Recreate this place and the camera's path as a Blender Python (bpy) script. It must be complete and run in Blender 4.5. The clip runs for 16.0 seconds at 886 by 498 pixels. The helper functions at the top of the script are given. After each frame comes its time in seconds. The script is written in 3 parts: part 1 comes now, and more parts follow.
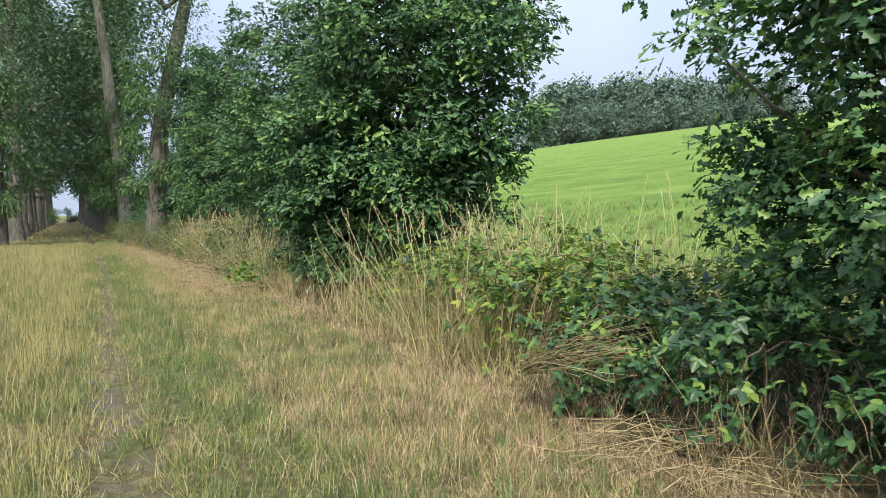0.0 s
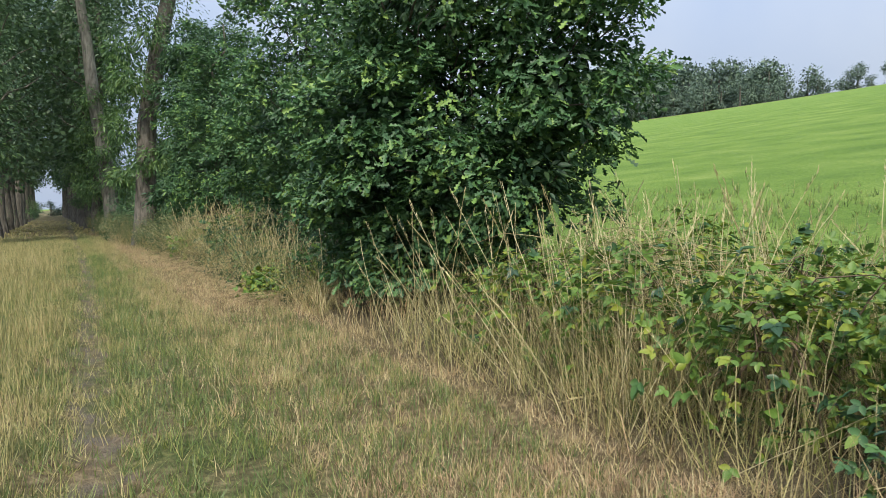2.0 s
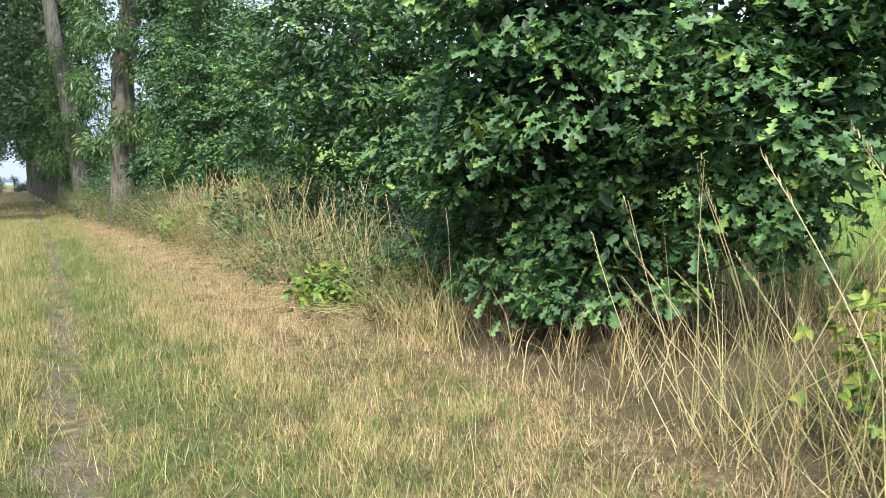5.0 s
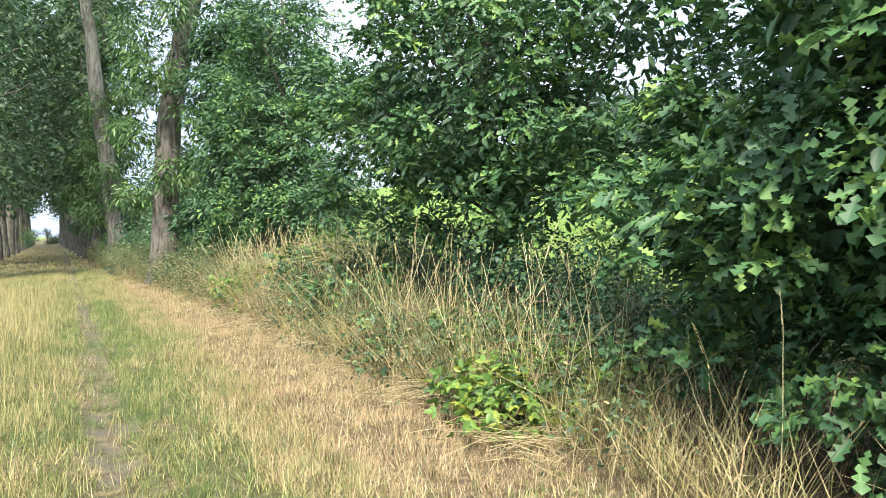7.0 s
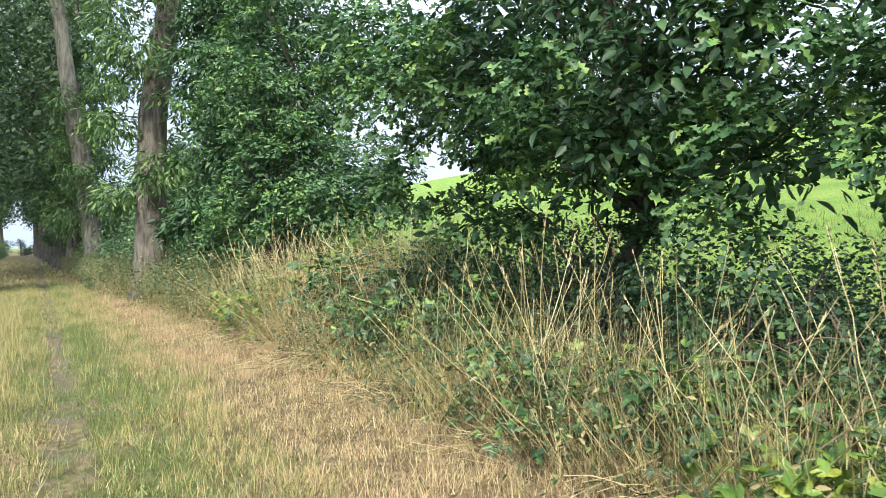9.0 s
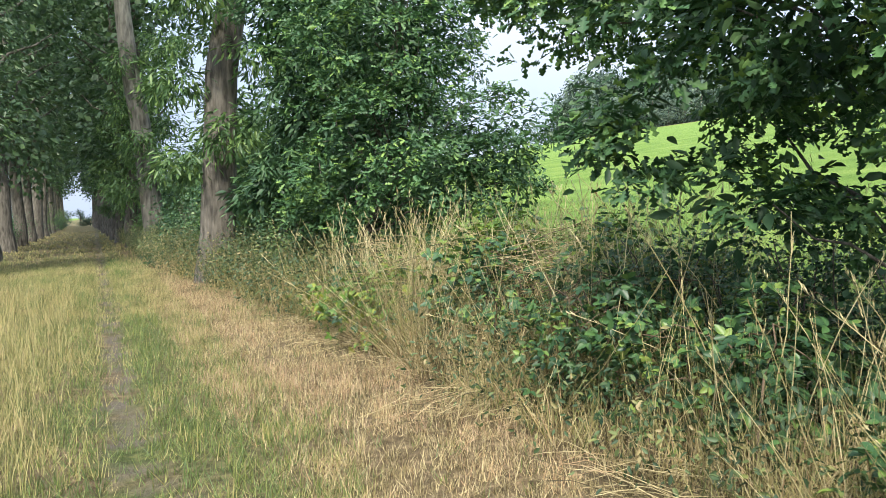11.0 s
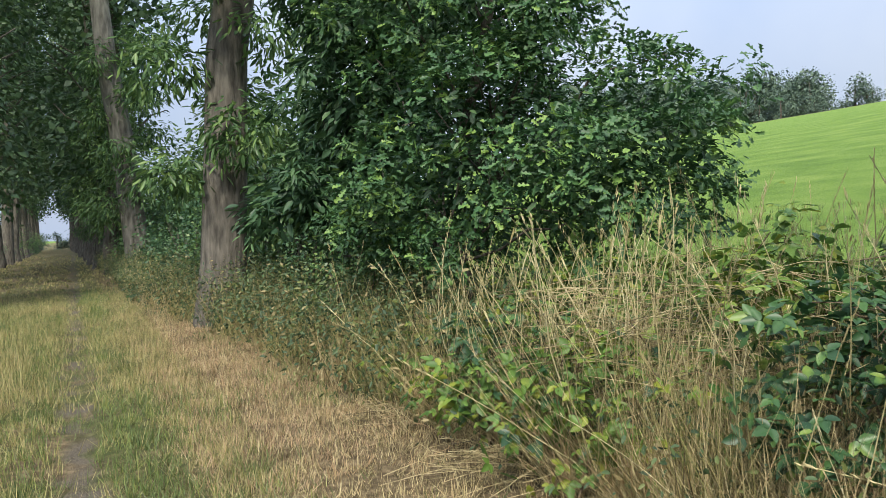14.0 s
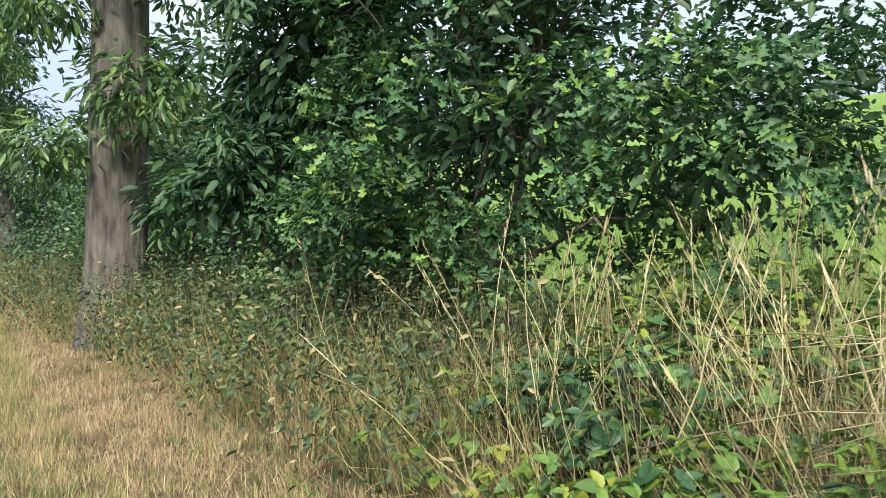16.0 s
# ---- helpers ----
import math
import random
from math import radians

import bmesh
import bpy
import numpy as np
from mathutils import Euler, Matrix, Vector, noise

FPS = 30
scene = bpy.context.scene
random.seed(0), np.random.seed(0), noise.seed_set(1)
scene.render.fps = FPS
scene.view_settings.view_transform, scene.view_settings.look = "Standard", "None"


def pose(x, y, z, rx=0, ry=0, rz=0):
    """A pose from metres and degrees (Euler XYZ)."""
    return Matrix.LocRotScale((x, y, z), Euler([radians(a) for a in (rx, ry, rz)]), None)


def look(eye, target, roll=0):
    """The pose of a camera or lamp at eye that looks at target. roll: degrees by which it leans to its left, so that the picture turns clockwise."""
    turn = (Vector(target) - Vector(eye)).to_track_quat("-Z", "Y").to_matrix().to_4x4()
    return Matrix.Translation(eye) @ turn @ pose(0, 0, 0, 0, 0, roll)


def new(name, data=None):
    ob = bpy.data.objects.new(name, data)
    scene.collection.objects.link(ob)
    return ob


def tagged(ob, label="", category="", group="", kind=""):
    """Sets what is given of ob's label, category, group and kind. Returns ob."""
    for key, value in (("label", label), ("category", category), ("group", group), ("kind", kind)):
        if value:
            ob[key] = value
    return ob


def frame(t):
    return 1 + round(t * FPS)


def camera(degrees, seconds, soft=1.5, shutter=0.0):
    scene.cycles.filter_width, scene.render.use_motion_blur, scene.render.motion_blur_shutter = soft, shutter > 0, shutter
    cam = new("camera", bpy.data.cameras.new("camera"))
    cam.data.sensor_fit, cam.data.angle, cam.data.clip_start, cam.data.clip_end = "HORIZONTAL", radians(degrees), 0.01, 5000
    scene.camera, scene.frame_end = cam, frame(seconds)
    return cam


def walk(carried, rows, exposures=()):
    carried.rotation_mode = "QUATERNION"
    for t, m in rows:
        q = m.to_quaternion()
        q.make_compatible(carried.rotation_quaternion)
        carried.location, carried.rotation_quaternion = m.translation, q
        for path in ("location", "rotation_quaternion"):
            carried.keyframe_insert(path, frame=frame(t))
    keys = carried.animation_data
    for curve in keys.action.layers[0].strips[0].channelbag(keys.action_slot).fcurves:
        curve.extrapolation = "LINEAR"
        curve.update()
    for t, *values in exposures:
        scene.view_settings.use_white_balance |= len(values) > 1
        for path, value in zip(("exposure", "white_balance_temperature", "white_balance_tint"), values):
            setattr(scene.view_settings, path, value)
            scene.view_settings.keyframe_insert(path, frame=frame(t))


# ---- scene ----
rng = np.random.default_rng(7)

# ---- camera and walk ----
cam = camera(61.0, 16.0, 0.65, 0.12)
PATH = [  # seconds, x, y, z, yaw, pitch, roll
    (0.0, 0.000, 0.000, 1.350, -25.86, -2.55, 0.00),
    (0.5, 0.001, 0.742, 1.337, -25.30, -2.28, -2.10),
    (1.0, 0.038, 1.442, 1.360, -26.30, -2.32, -1.73),
    (1.5, 0.085, 2.053, 1.381, -26.95, -2.63, -0.66),
    (2.0, 0.136, 2.753, 1.398, -26.80, -3.36, 0.58),
    (2.5, 0.137, 3.429, 1.376, -26.75, -4.28, 0.87),
    (3.0, 0.194, 4.143, 1.345, -28.80, -4.20, 1.95),
    (3.5, 0.143, 4.859, 1.346, -28.30, -4.37, 1.50),
    (4.0, 0.176, 5.507, 1.331, -27.90, -5.85, 1.75),
    (4.2, 0.189, 5.767, 1.325, -27.90, -5.85, 1.75),
    (6.3, 0.249, 8.673, 1.436, -30.90, -3.00, 0.40),
    (6.5, 0.229, 8.936, 1.421, -28.43, -0.20, 0.40),
    (7.0, 0.180, 9.594, 1.383, -27.00, -1.20, 0.50),
    (7.5, 0.245, 10.369, 1.324, -30.20, -2.20, 1.30),
    (8.0, 0.232, 11.116, 1.348, -30.90, -1.60, 1.00),
    (8.5, 0.304, 11.797, 1.346, -29.38, -0.82, 1.58),
    (9.0, 0.351, 12.541, 1.369, -28.48, -1.00, 1.60),
    (9.5, 0.401, 13.237, 1.394, -28.70, -3.06, 1.44),
    (10.0, 0.407, 13.989, 1.431, -24.40, -2.46, 0.83),
    (10.2, 0.409, 14.290, 1.446, -23.65, -2.46, 0.83),
    (12.3, 0.445, 17.089, 1.399, -27.47, -3.78, 0.80),
    (12.5, 0.478, 17.348, 1.404, -26.47, -4.18, 0.80),
    (13.0, 0.560, 17.993, 1.417, -26.15, -3.10, 0.55),
    (13.5, 0.568, 18.696, 1.416, -24.60, -2.40, 1.06),
    (14.0, 0.583, 19.306, 1.471, -26.20, -1.52, 1.70),
    (14.5, 0.677, 19.945, 1.484, -27.42, 0.45, 4.10),
    (15.0, 0.746, 20.596, 1.457, -32.15, 0.10, 2.70),
    (15.5, 0.857, 21.238, 1.429, -32.70, -0.50, 3.00),
    (16.0, 0.968, 21.880, 1.415, -33.80, -1.70, 1.20),
]

walk(cam, [(t, pose(x, y, z, 90 + p, r, yaw)) for t, x, y, z, yaw, p, r in PATH],
     [(0.0, 0.82), (1.5, 0.55), (3.0, 0.6), (4.2, 0.92), (6.5, 1.78), (7.0, 1.6), (8.0, 1.4), (10.0, 1.34), (12.5, 0.78), (13.5, 0.7), (15.0, 0.64), (15.5, 0.72), (16.0, 1.05)])

# ---- world and sun: thin bright overcast ----
world = bpy.data.worlds.new("sky")
scene.world = world
world.use_nodes = True
wn, wl = world.node_tree.nodes, world.node_tree.links
wn.clear()
w_out = wn.new("ShaderNodeOutputWorld")
w_bg = wn.new("ShaderNodeBackground")
w_sky = wn.new("ShaderNodeTexSky")
w_sky.sky_type = "NISHITA"
w_sky.sun_disc = False
w_sky.sun_elevation = radians(48)
w_sky.sun_rotation = radians(209)
w_sky.dust_density = 2.5
w_mix = wn.new("ShaderNodeMixRGB")
w_noise = wn.new("ShaderNodeTexNoise")
w_noise.inputs["Scale"].default_value = 2.2
w_noise.inputs["Detail"].default_value = 5
w_ramp = wn.new("ShaderNodeValToRGB")
w_ramp.color_ramp.elements[0].position, w_ramp.color_ramp.elements[0].color = 0.3, (5.7, 7.1, 9.9, 1)
w_ramp.color_ramp.elements[1].position, w_ramp.color_ramp.elements[1].color = 0.7, (8.5, 9.3, 10.7, 1)
w_mix.inputs[0].default_value = 0.8
w_coord = wn.new("ShaderNodeTexCoord")
wl.new(w_coord.outputs["Generated"], w_noise.inputs["Vector"])
wl.new(w_noise.outputs["Fac"], w_ramp.inputs["Fac"])
wl.new(w_sky.outputs["Color"], w_mix.inputs[1])
wl.new(w_ramp.outputs["Color"], w_mix.inputs[2])
w_sep = wn.new("ShaderNodeSeparateXYZ")
wl.new(w_coord.outputs["Generated"], w_sep.inputs[0])
w_up = wn.new("ShaderNodeMapRange")  # an overcast sky is brightest overhead
w_up.inputs["From Min"].default_value, w_up.inputs["From Max"].default_value = 0.15, 0.9
w_up.inputs["To Min"].default_value, w_up.inputs["To Max"].default_value = 0.74, 1.7
wl.new(w_sep.outputs["Z"], w_up.inputs["Value"])
w_mul = wn.new("ShaderNodeMixRGB")
w_mul.blend_type = "MULTIPLY"
w_mul.inputs[0].default_value = 1.0
wl.new(w_mix.outputs["Color"], w_mul.inputs[1])
wl.new(w_up.outputs["Result"], w_mul.inputs[2])
wl.new(w_mul.outputs["Color"], w_bg.inputs["Color"])
w_bg.inputs["Strength"].default_value = 0.08
wl.new(w_bg.outputs["Background"], w_out.inputs["Surface"])

sun_data = bpy.data.lights.new("sun", "SUN")
sun_data.energy, sun_data.angle, sun_data.color = 4.4, radians(11), (1.0, 0.93, 0.8)
sun = new("sun", sun_data)
sun.matrix_world = look((-10, -18, 23.5), (0, 0, 0))


# ---- materials ----
def material(name):
    m = bpy.data.materials.new(name)
    m.use_nodes = True
    return m, m.node_tree.nodes, m.node_tree.links, m.node_tree.nodes["Principled BSDF"]


def ramp_node(nodes, stops):
    r = nodes.new("ShaderNodeValToRGB")
    while len(r.color_ramp.elements) < len(stops):
        r.color_ramp.elements.new(0.5)
    for e, (p, c) in zip(r.color_ramp.elements, stops):
        e.position, e.color = p, (*c, 1)
    return r


def leaf_material(name, stops, rough=0.5, through_light=0.24, piece=False):
    """Leaf or blade: colour varies leaf by leaf and in drifts over the plant."""
    m, n, l, b = material(name)
    r = ramp_node(n, [(p, (c[0] * 0.95, c[1], c[2] * 1.2) if c[1] > 1.3 * c[0] else (c[0], c[1], c[2] * 0.87)) for p, c in stops])
    if piece:
        src = n.new("ShaderNodeObjectInfo").outputs["Random"]
    else:
        src = n.new("ShaderNodeNewGeometry").outputs["Random Per Island"]
    pos = n.new("ShaderNodeNewGeometry")
    no = n.new("ShaderNodeTexNoise")
    no.inputs["Scale"].default_value = 2.6
    no.inputs["Detail"].default_value = 3
    l.new(pos.outputs["Position"], no.inputs["Vector"])
    mr = n.new("ShaderNodeMapRange")
    mr.inputs["From Min"].default_value, mr.inputs["From Max"].default_value = 0.3, 0.7
    mr.inputs["To Min"].default_value, mr.inputs["To Max"].default_value = -0.4, 0.36
    l.new(no.outputs["Fac"], mr.inputs["Value"])
    add = n.new("ShaderNodeMath")
    add.use_clamp = True
    l.new(src, add.inputs[0])
    l.new(mr.outputs["Result"], add.inputs[1])
    l.new(add.outputs[0], r.inputs["Fac"])
    fine = n.new("ShaderNodeTexNoise")
    fine.inputs["Scale"].default_value = 90
    l.new(pos.outputs["Position"], fine.inputs["Vector"])
    mul = n.new("ShaderNodeMixRGB")
    mul.blend_type = "MULTIPLY"
    mul.inputs[0].default_value = 0.3
    l.new(r.outputs["Color"], mul.inputs[1])
    l.new(fine.outputs["Fac"], mul.inputs[2])
    l.new(mul.outputs["Color"], b.inputs["Base Color"])
    b.inputs["Roughness"].default_value = rough
    b.inputs["Specular IOR Level"].default_value = 0.4
    tr = n.new("ShaderNodeBsdfTranslucent")
    l.new(mul.outputs["Color"], tr.inputs["Color"])
    mix = n.new("ShaderNodeMixShader")
    mix.inputs[0].default_value = through_light
    l.new(b.outputs[0], mix.inputs[1])
    l.new(tr.outputs[0], mix.inputs[2])
    l.new(mix.outputs[0], n["Material Output"].inputs["Surface"])
    return m


OAK = [(0.0, (0.032, 0.082, 0.026)), (0.45, (0.058, 0.135, 0.042)), (0.8, (0.095, 0.19, 0.048)), (0.96, (0.15, 0.26, 0.05)), (1.0, (0.2, 0.31, 0.06))]
oak_mat = leaf_material("oak_leaf", OAK, 0.55, 0.22)
oak_piece_mat = leaf_material("oak_leaf_single", OAK, 0.55, 0.22, True)
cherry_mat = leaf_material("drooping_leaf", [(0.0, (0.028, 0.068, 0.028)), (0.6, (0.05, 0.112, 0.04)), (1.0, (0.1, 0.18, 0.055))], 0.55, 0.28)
poplar_mat = leaf_material("poplar_leaf", [(0.0, (0.045, 0.085, 0.038)), (0.6, (0.08, 0.14, 0.055)), (1.0, (0.13, 0.2, 0.07))], 0.45, 0.25)
sucker_mat = leaf_material("young_leaf", [(0.0, (0.055, 0.11, 0.037)), (0.6, (0.105, 0.19, 0.052)), (1.0, (0.19, 0.28, 0.07))], 0.45, 0.35)
BRAMBLE = [(0.0, (0.026, 0.068, 0.026)), (0.5, (0.048, 0.112, 0.034)), (0.85, (0.085, 0.175, 0.04)), (1.0, (0.2, 0.28, 0.05))]
bramble_mat = leaf_material("bramble_leaf", BRAMBLE, 0.45, 0.28)
bramble_piece_mat = leaf_material("bramble_leaf_single", BRAMBLE, 0.45, 0.28, True)
# fresh yellow-green weeds; sunlight on the mound tops is also in this colour
bright_mat = leaf_material("sunlit_weed", [(0.0, (0.085, 0.16, 0.03)), (0.6, (0.14, 0.24, 0.035)), (1.0, (0.26, 0.3, 0.05))], 0.5, 0.35)
# distant leaves: haze is mixed into the colour, paler and bluer than near foliage
hazed_leaf_mat = leaf_material("hazed_far_leaf", [(0.0, (0.06, 0.095, 0.065)), (0.6, (0.11, 0.165, 0.1)), (1.0, (0.17, 0.23, 0.12))], 0.6, 0.2)
straw_mat = leaf_material("straw", [(0.0, (0.075, 0.06, 0.032)), (0.35, (0.28, 0.23, 0.13)), (0.75, (0.62, 0.53, 0.34)), (1.0, (0.45, 0.31, 0.2))], 0.6, 0.25)
tan_mat = leaf_material("tan_grass", [(0.0, (0.08, 0.10, 0.035)), (0.35, (0.25, 0.245, 0.105)), (0.75, (0.5, 0.445, 0.235)), (1.0, (0.42, 0.33, 0.19))], 0.6, 0.25)
green_mat = leaf_material("green_grass", [(0.0, (0.085, 0.13, 0.035)), (0.5, (0.155, 0.21, 0.055)), (0.85, (0.27, 0.3, 0.1)), (1.0, (0.42, 0.37, 0.18))], 0.5, 0.3)
red_straw_mat = leaf_material("reddish_straw", [(0.0, (0.22, 0.145, 0.095)), (0.5, (0.43, 0.3, 0.21)), (1.0, (0.57, 0.43, 0.32))], 0.6, 0.25)
stalk_mat = leaf_material("dry_stalk", [(0.0, (0.36, 0.31, 0.17)), (0.5, (0.52, 0.46, 0.28)), (1.0, (0.64, 0.57, 0.4))], 0.6, 0.2, True)
weed_mat = leaf_material("dull_weed", [(0.0, (0.035, 0.065, 0.026)), (0.55, (0.075, 0.12, 0.042)), (0.9, (0.15, 0.18, 0.06)), (1.0, (0.3, 0.25, 0.14))], 0.6, 0.25)


def bark_material(name, dark, light, scale):
    m, n, l, b = material(name)
    pos = n.new("ShaderNodeNewGeometry")
    mp = n.new("ShaderNodeMapping")
    mp.inputs["Scale"].default_value = (1, 1, 0.22)
    l.new(pos.outputs["Position"], mp.inputs["Vector"])
    a = n.new("ShaderNodeTexNoise")
    a.inputs["Scale"].default_value, a.inputs["Detail"].default_value = scale, 8
    l.new(mp.outputs["Vector"], a.inputs["Vector"])
    c = n.new("ShaderNodeTexNoise")
    c.inputs["Scale"].default_value = 1.1
    l.new(pos.outputs["Position"], c.inputs["Vector"])
    r = ramp_node(n, [(0.3, dark), (0.7, light)])
    l.new(a.outputs["Fac"], r.inputs["Fac"])
    mx = n.new("ShaderNodeMixRGB")
    mx.blend_type = "MULTIPLY"
    mx.inputs[0].default_value = 0.5
    l.new(r.outputs["Color"], mx.inputs[1])
    l.new(c.outputs["Fac"], mx.inputs[2])
    l.new(mx.outputs["Color"], b.inputs["Base Color"])
    b.inputs["Roughness"].default_value = 0.9
    bp = n.new("ShaderNodeBump")
    bp.inputs["Strength"].default_value, bp.inputs["Distance"].default_value = 1.0, 0.05
    l.new(a.outputs["Fac"], bp.inputs["Height"])
    l.new(bp.outputs["Normal"], b.inputs["Normal"])
    return m


oak_bark = bark_material("oak_bark", (0.05, 0.042, 0.034), (0.16, 0.14, 0.115), 18)
poplar_bark = bark_material("poplar_bark", (0.032, 0.029, 0.023), (0.17, 0.155, 0.13), 12)
pale_bark = bark_material("pale_poplar_bark", (0.06, 0.056, 0.047), (0.24, 0.228, 0.195), 9)
cane_mat = bark_material("bramble_cane", (0.10, 0.07, 0.045), (0.22, 0.16, 0.10), 30)

RUT_X, VERGE_X, FIELD_X, EDGE_X = 0.2, 2.85, 6.2, 230.0


def ground_material():
    m, n, l, b = material("ground")
    pos = n.new("ShaderNodeNewGeometry")
    sep = n.new("ShaderNodeSeparateXYZ")
    l.new(pos.outputs["Position"], sep.inputs[0])

    def noise_tex(scale, detail=6):
        t = n.new("ShaderNodeTexNoise")
        t.inputs["Scale"].default_value, t.inputs["Detail"].default_value = scale, detail
        l.new(pos.outputs["Position"], t.inputs["Vector"])
        return t.outputs["Fac"]

    def math_node(op, a, v):
        q = n.new("ShaderNodeMath")
        q.operation = op
        l.new(a, q.inputs[0])
        if isinstance(v, (int, float)):
            q.inputs[1].default_value = v
        else:
            l.new(v, q.inputs[1])
        return q.outputs[0]

    def span(a, lo, hi, o0=0.0, o1=1.0):
        q = n.new("ShaderNodeMapRange")
        q.inputs["From Min"].default_value, q.inputs["From Max"].default_value = lo, hi
        q.inputs["To Min"].default_value, q.inputs["To Max"].default_value = o0, o1
        l.new(a, q.inputs["Value"])
        return q.outputs["Result"]

    def blend(f, a, c):
        q = n.new("ShaderNodeMixRGB")
        l.new(f, q.inputs[0])
        l.new(a, q.inputs[1])
        l.new(c, q.inputs[2])
        return q.outputs["Color"]

    n1, n2, n3 = noise_tex(1.6), noise_tex(14), noise_tex(70)
    wob = math_node("ADD", sep.outputs["X"], span(n1, 0.3, 0.7, -0.22, 0.22))
    straw = ramp_node(n, [(0.25, (0.05, 0.038, 0.02)), (0.5, (0.125, 0.095, 0.055)), (0.75, (0.26, 0.2, 0.12))])
    l.new(n2, straw.inputs["Fac"])
    green = ramp_node(n, [(0.25, (0.035, 0.042, 0.017)), (0.5, (0.065, 0.08, 0.027)), (0.75, (0.14, 0.14, 0.055))])
    l.new(n2, green.inputs["Fac"])
    dirt = ramp_node(n, [(0.3, (0.065, 0.055, 0.043)), (0.7, (0.15, 0.13, 0.105))])
    l.new(n3, dirt.inputs["Fac"])
    litter = ramp_node(n, [(0.3, (0.045, 0.04, 0.025)), (0.7, (0.13, 0.105, 0.065))])
    l.new(n3, litter.inputs["Fac"])
    field = ramp_node(n, [(0.36, (0.06, 0.115, 0.02)), (0.5, (0.11, 0.185, 0.033)), (0.66, (0.19, 0.25, 0.065))])
    fsc = n.new("ShaderNodeMapping")
    fsc.inputs["Scale"].default_value = (0.4, 0.25, 1)
    l.new(pos.outputs["Position"], fsc.inputs["Vector"])
    fno = n.new("ShaderNodeTexNoise")
    fno.inputs["Scale"].default_value, fno.inputs["Detail"].default_value = 1.2, 8
    l.new(fsc.outputs["Vector"], fno.inputs["Vector"])
    rows = n.new("ShaderNodeTexNoise")  # drilled rows and tufts of the crop
    rows.inputs["Scale"].default_value, rows.inputs["Detail"].default_value = 1.0, 4
    rsc = n.new("ShaderNodeMapping")
    rsc.inputs["Scale"].default_value = (1.7, 0.6, 1)
    l.new(pos.outputs["Position"], rsc.inputs["Vector"])
    l.new(rsc.outputs["Vector"], rows.inputs["Vector"])
    fmix = math_node("ADD", math_node("ADD", math_node("MULTIPLY", fno.outputs["Fac"], 0.45), math_node("MULTIPLY", n2, 0.45)), math_node("MULTIPLY", rows.outputs["Fac"], 0.1))
    l.new(fmix, field.inputs["Fac"])
    patch = span(n1, 0.42, 0.62)
    c = blend(patch, straw.outputs["Color"], green.outputs["Color"])
    band = math_node("MULTIPLY", span(wob, 0.45, 0.75), span(wob, 1.5, 1.2))
    c = blend(math_node("MULTIPLY", band, 0.5), c, green.outputs["Color"])
    verge = span(wob, 1.2, 1.6)
    c = blend(verge, c, straw.outputs["Color"])
    along = span(sep.outputs["Y"], 5, 20, 0.0, 0.35)
    wob_rut = math_node("SUBTRACT", wob, along)
    rut = math_node("MULTIPLY", span(math_node("ABSOLUTE", math_node("SUBTRACT", wob_rut, RUT_X), 0.0), 0.05, 0.21, 0.95, 0.0), span(noise_tex(2.6), 0.42, 0.6))
    c = blend(rut, c, dirt.outputs["Color"])
    c = blend(span(wob, VERGE_X - 0.1, VERGE_X + 0.35), c, litter.outputs["Color"])
    c = blend(span(wob, FIELD_X - 0.3, FIELD_X + 0.5), c, field.outputs["Color"])
    c = blend(span(sep.outputs["X"], -9, -11), c, field.outputs["Color"])
    c = blend(math_node("MULTIPLY", span(sep.outputs["X"], EDGE_X - 10, EDGE_X - 7), 0.8), c, straw.outputs["Color"])
    l.new(c, b.inputs["Base Color"])
    b.inputs["Roughness"].default_value = 0.95
    b.inputs["Specular IOR Level"].default_value = 0.15
    bp = n.new("ShaderNodeBump")
    bp.inputs["Strength"].default_value, bp.inputs["Distance"].default_value = 0.9, 0.04
    l.new(math_node("ADD", n2, n3), bp.inputs["Height"])
    l.new(bp.outputs["Normal"], b.inputs["Normal"])
    return m


ground_mat = ground_material()


# ---- mesh building ----
def mesh_of(name, verts, polys, mat, smooth=False):
    """A mesh from an array of points and a list of arrays of polygons, one array for each number of corners."""
    me = bpy.data.meshes.new(name)
    verts = np.asarray(verts, np.float32)
    polys = [np.asarray(p, np.int32) for p in polys if len(p)]
    me.vertices.add(len(verts))
    me.vertices.foreach_set("co", verts.ravel())
    loops = np.concatenate([p.ravel() for p in polys])
    sizes = np.concatenate([np.full(len(p), p.shape[1], np.int32) for p in polys])
    me.loops.add(len(loops))
    me.loops.foreach_set("vertex_index", loops)
    me.polygons.add(len(sizes))
    me.polygons.foreach_set("loop_start", np.concatenate([[0], np.cumsum(sizes)[:-1]]).astype(np.int32))
    if smooth:
        me.polygons.foreach_set("use_smooth", np.ones(len(sizes), bool))
    me.update(calc_edges=True)
    me.validate()
    me.materials.append(mat)
    return me


def part(name, me, parent, label="", kind=""):
    ob = new(name, me)
    ob.parent = parent
    return tagged(ob, label, kind=kind)


def thing(name, label, category, at=(0, 0, 0), group="", kind=""):
    ob = new(name)
    ob.empty_display_size = 0.2
    ob.matrix_basis = pose(*at)
    return tagged(ob, label, category, group, kind)


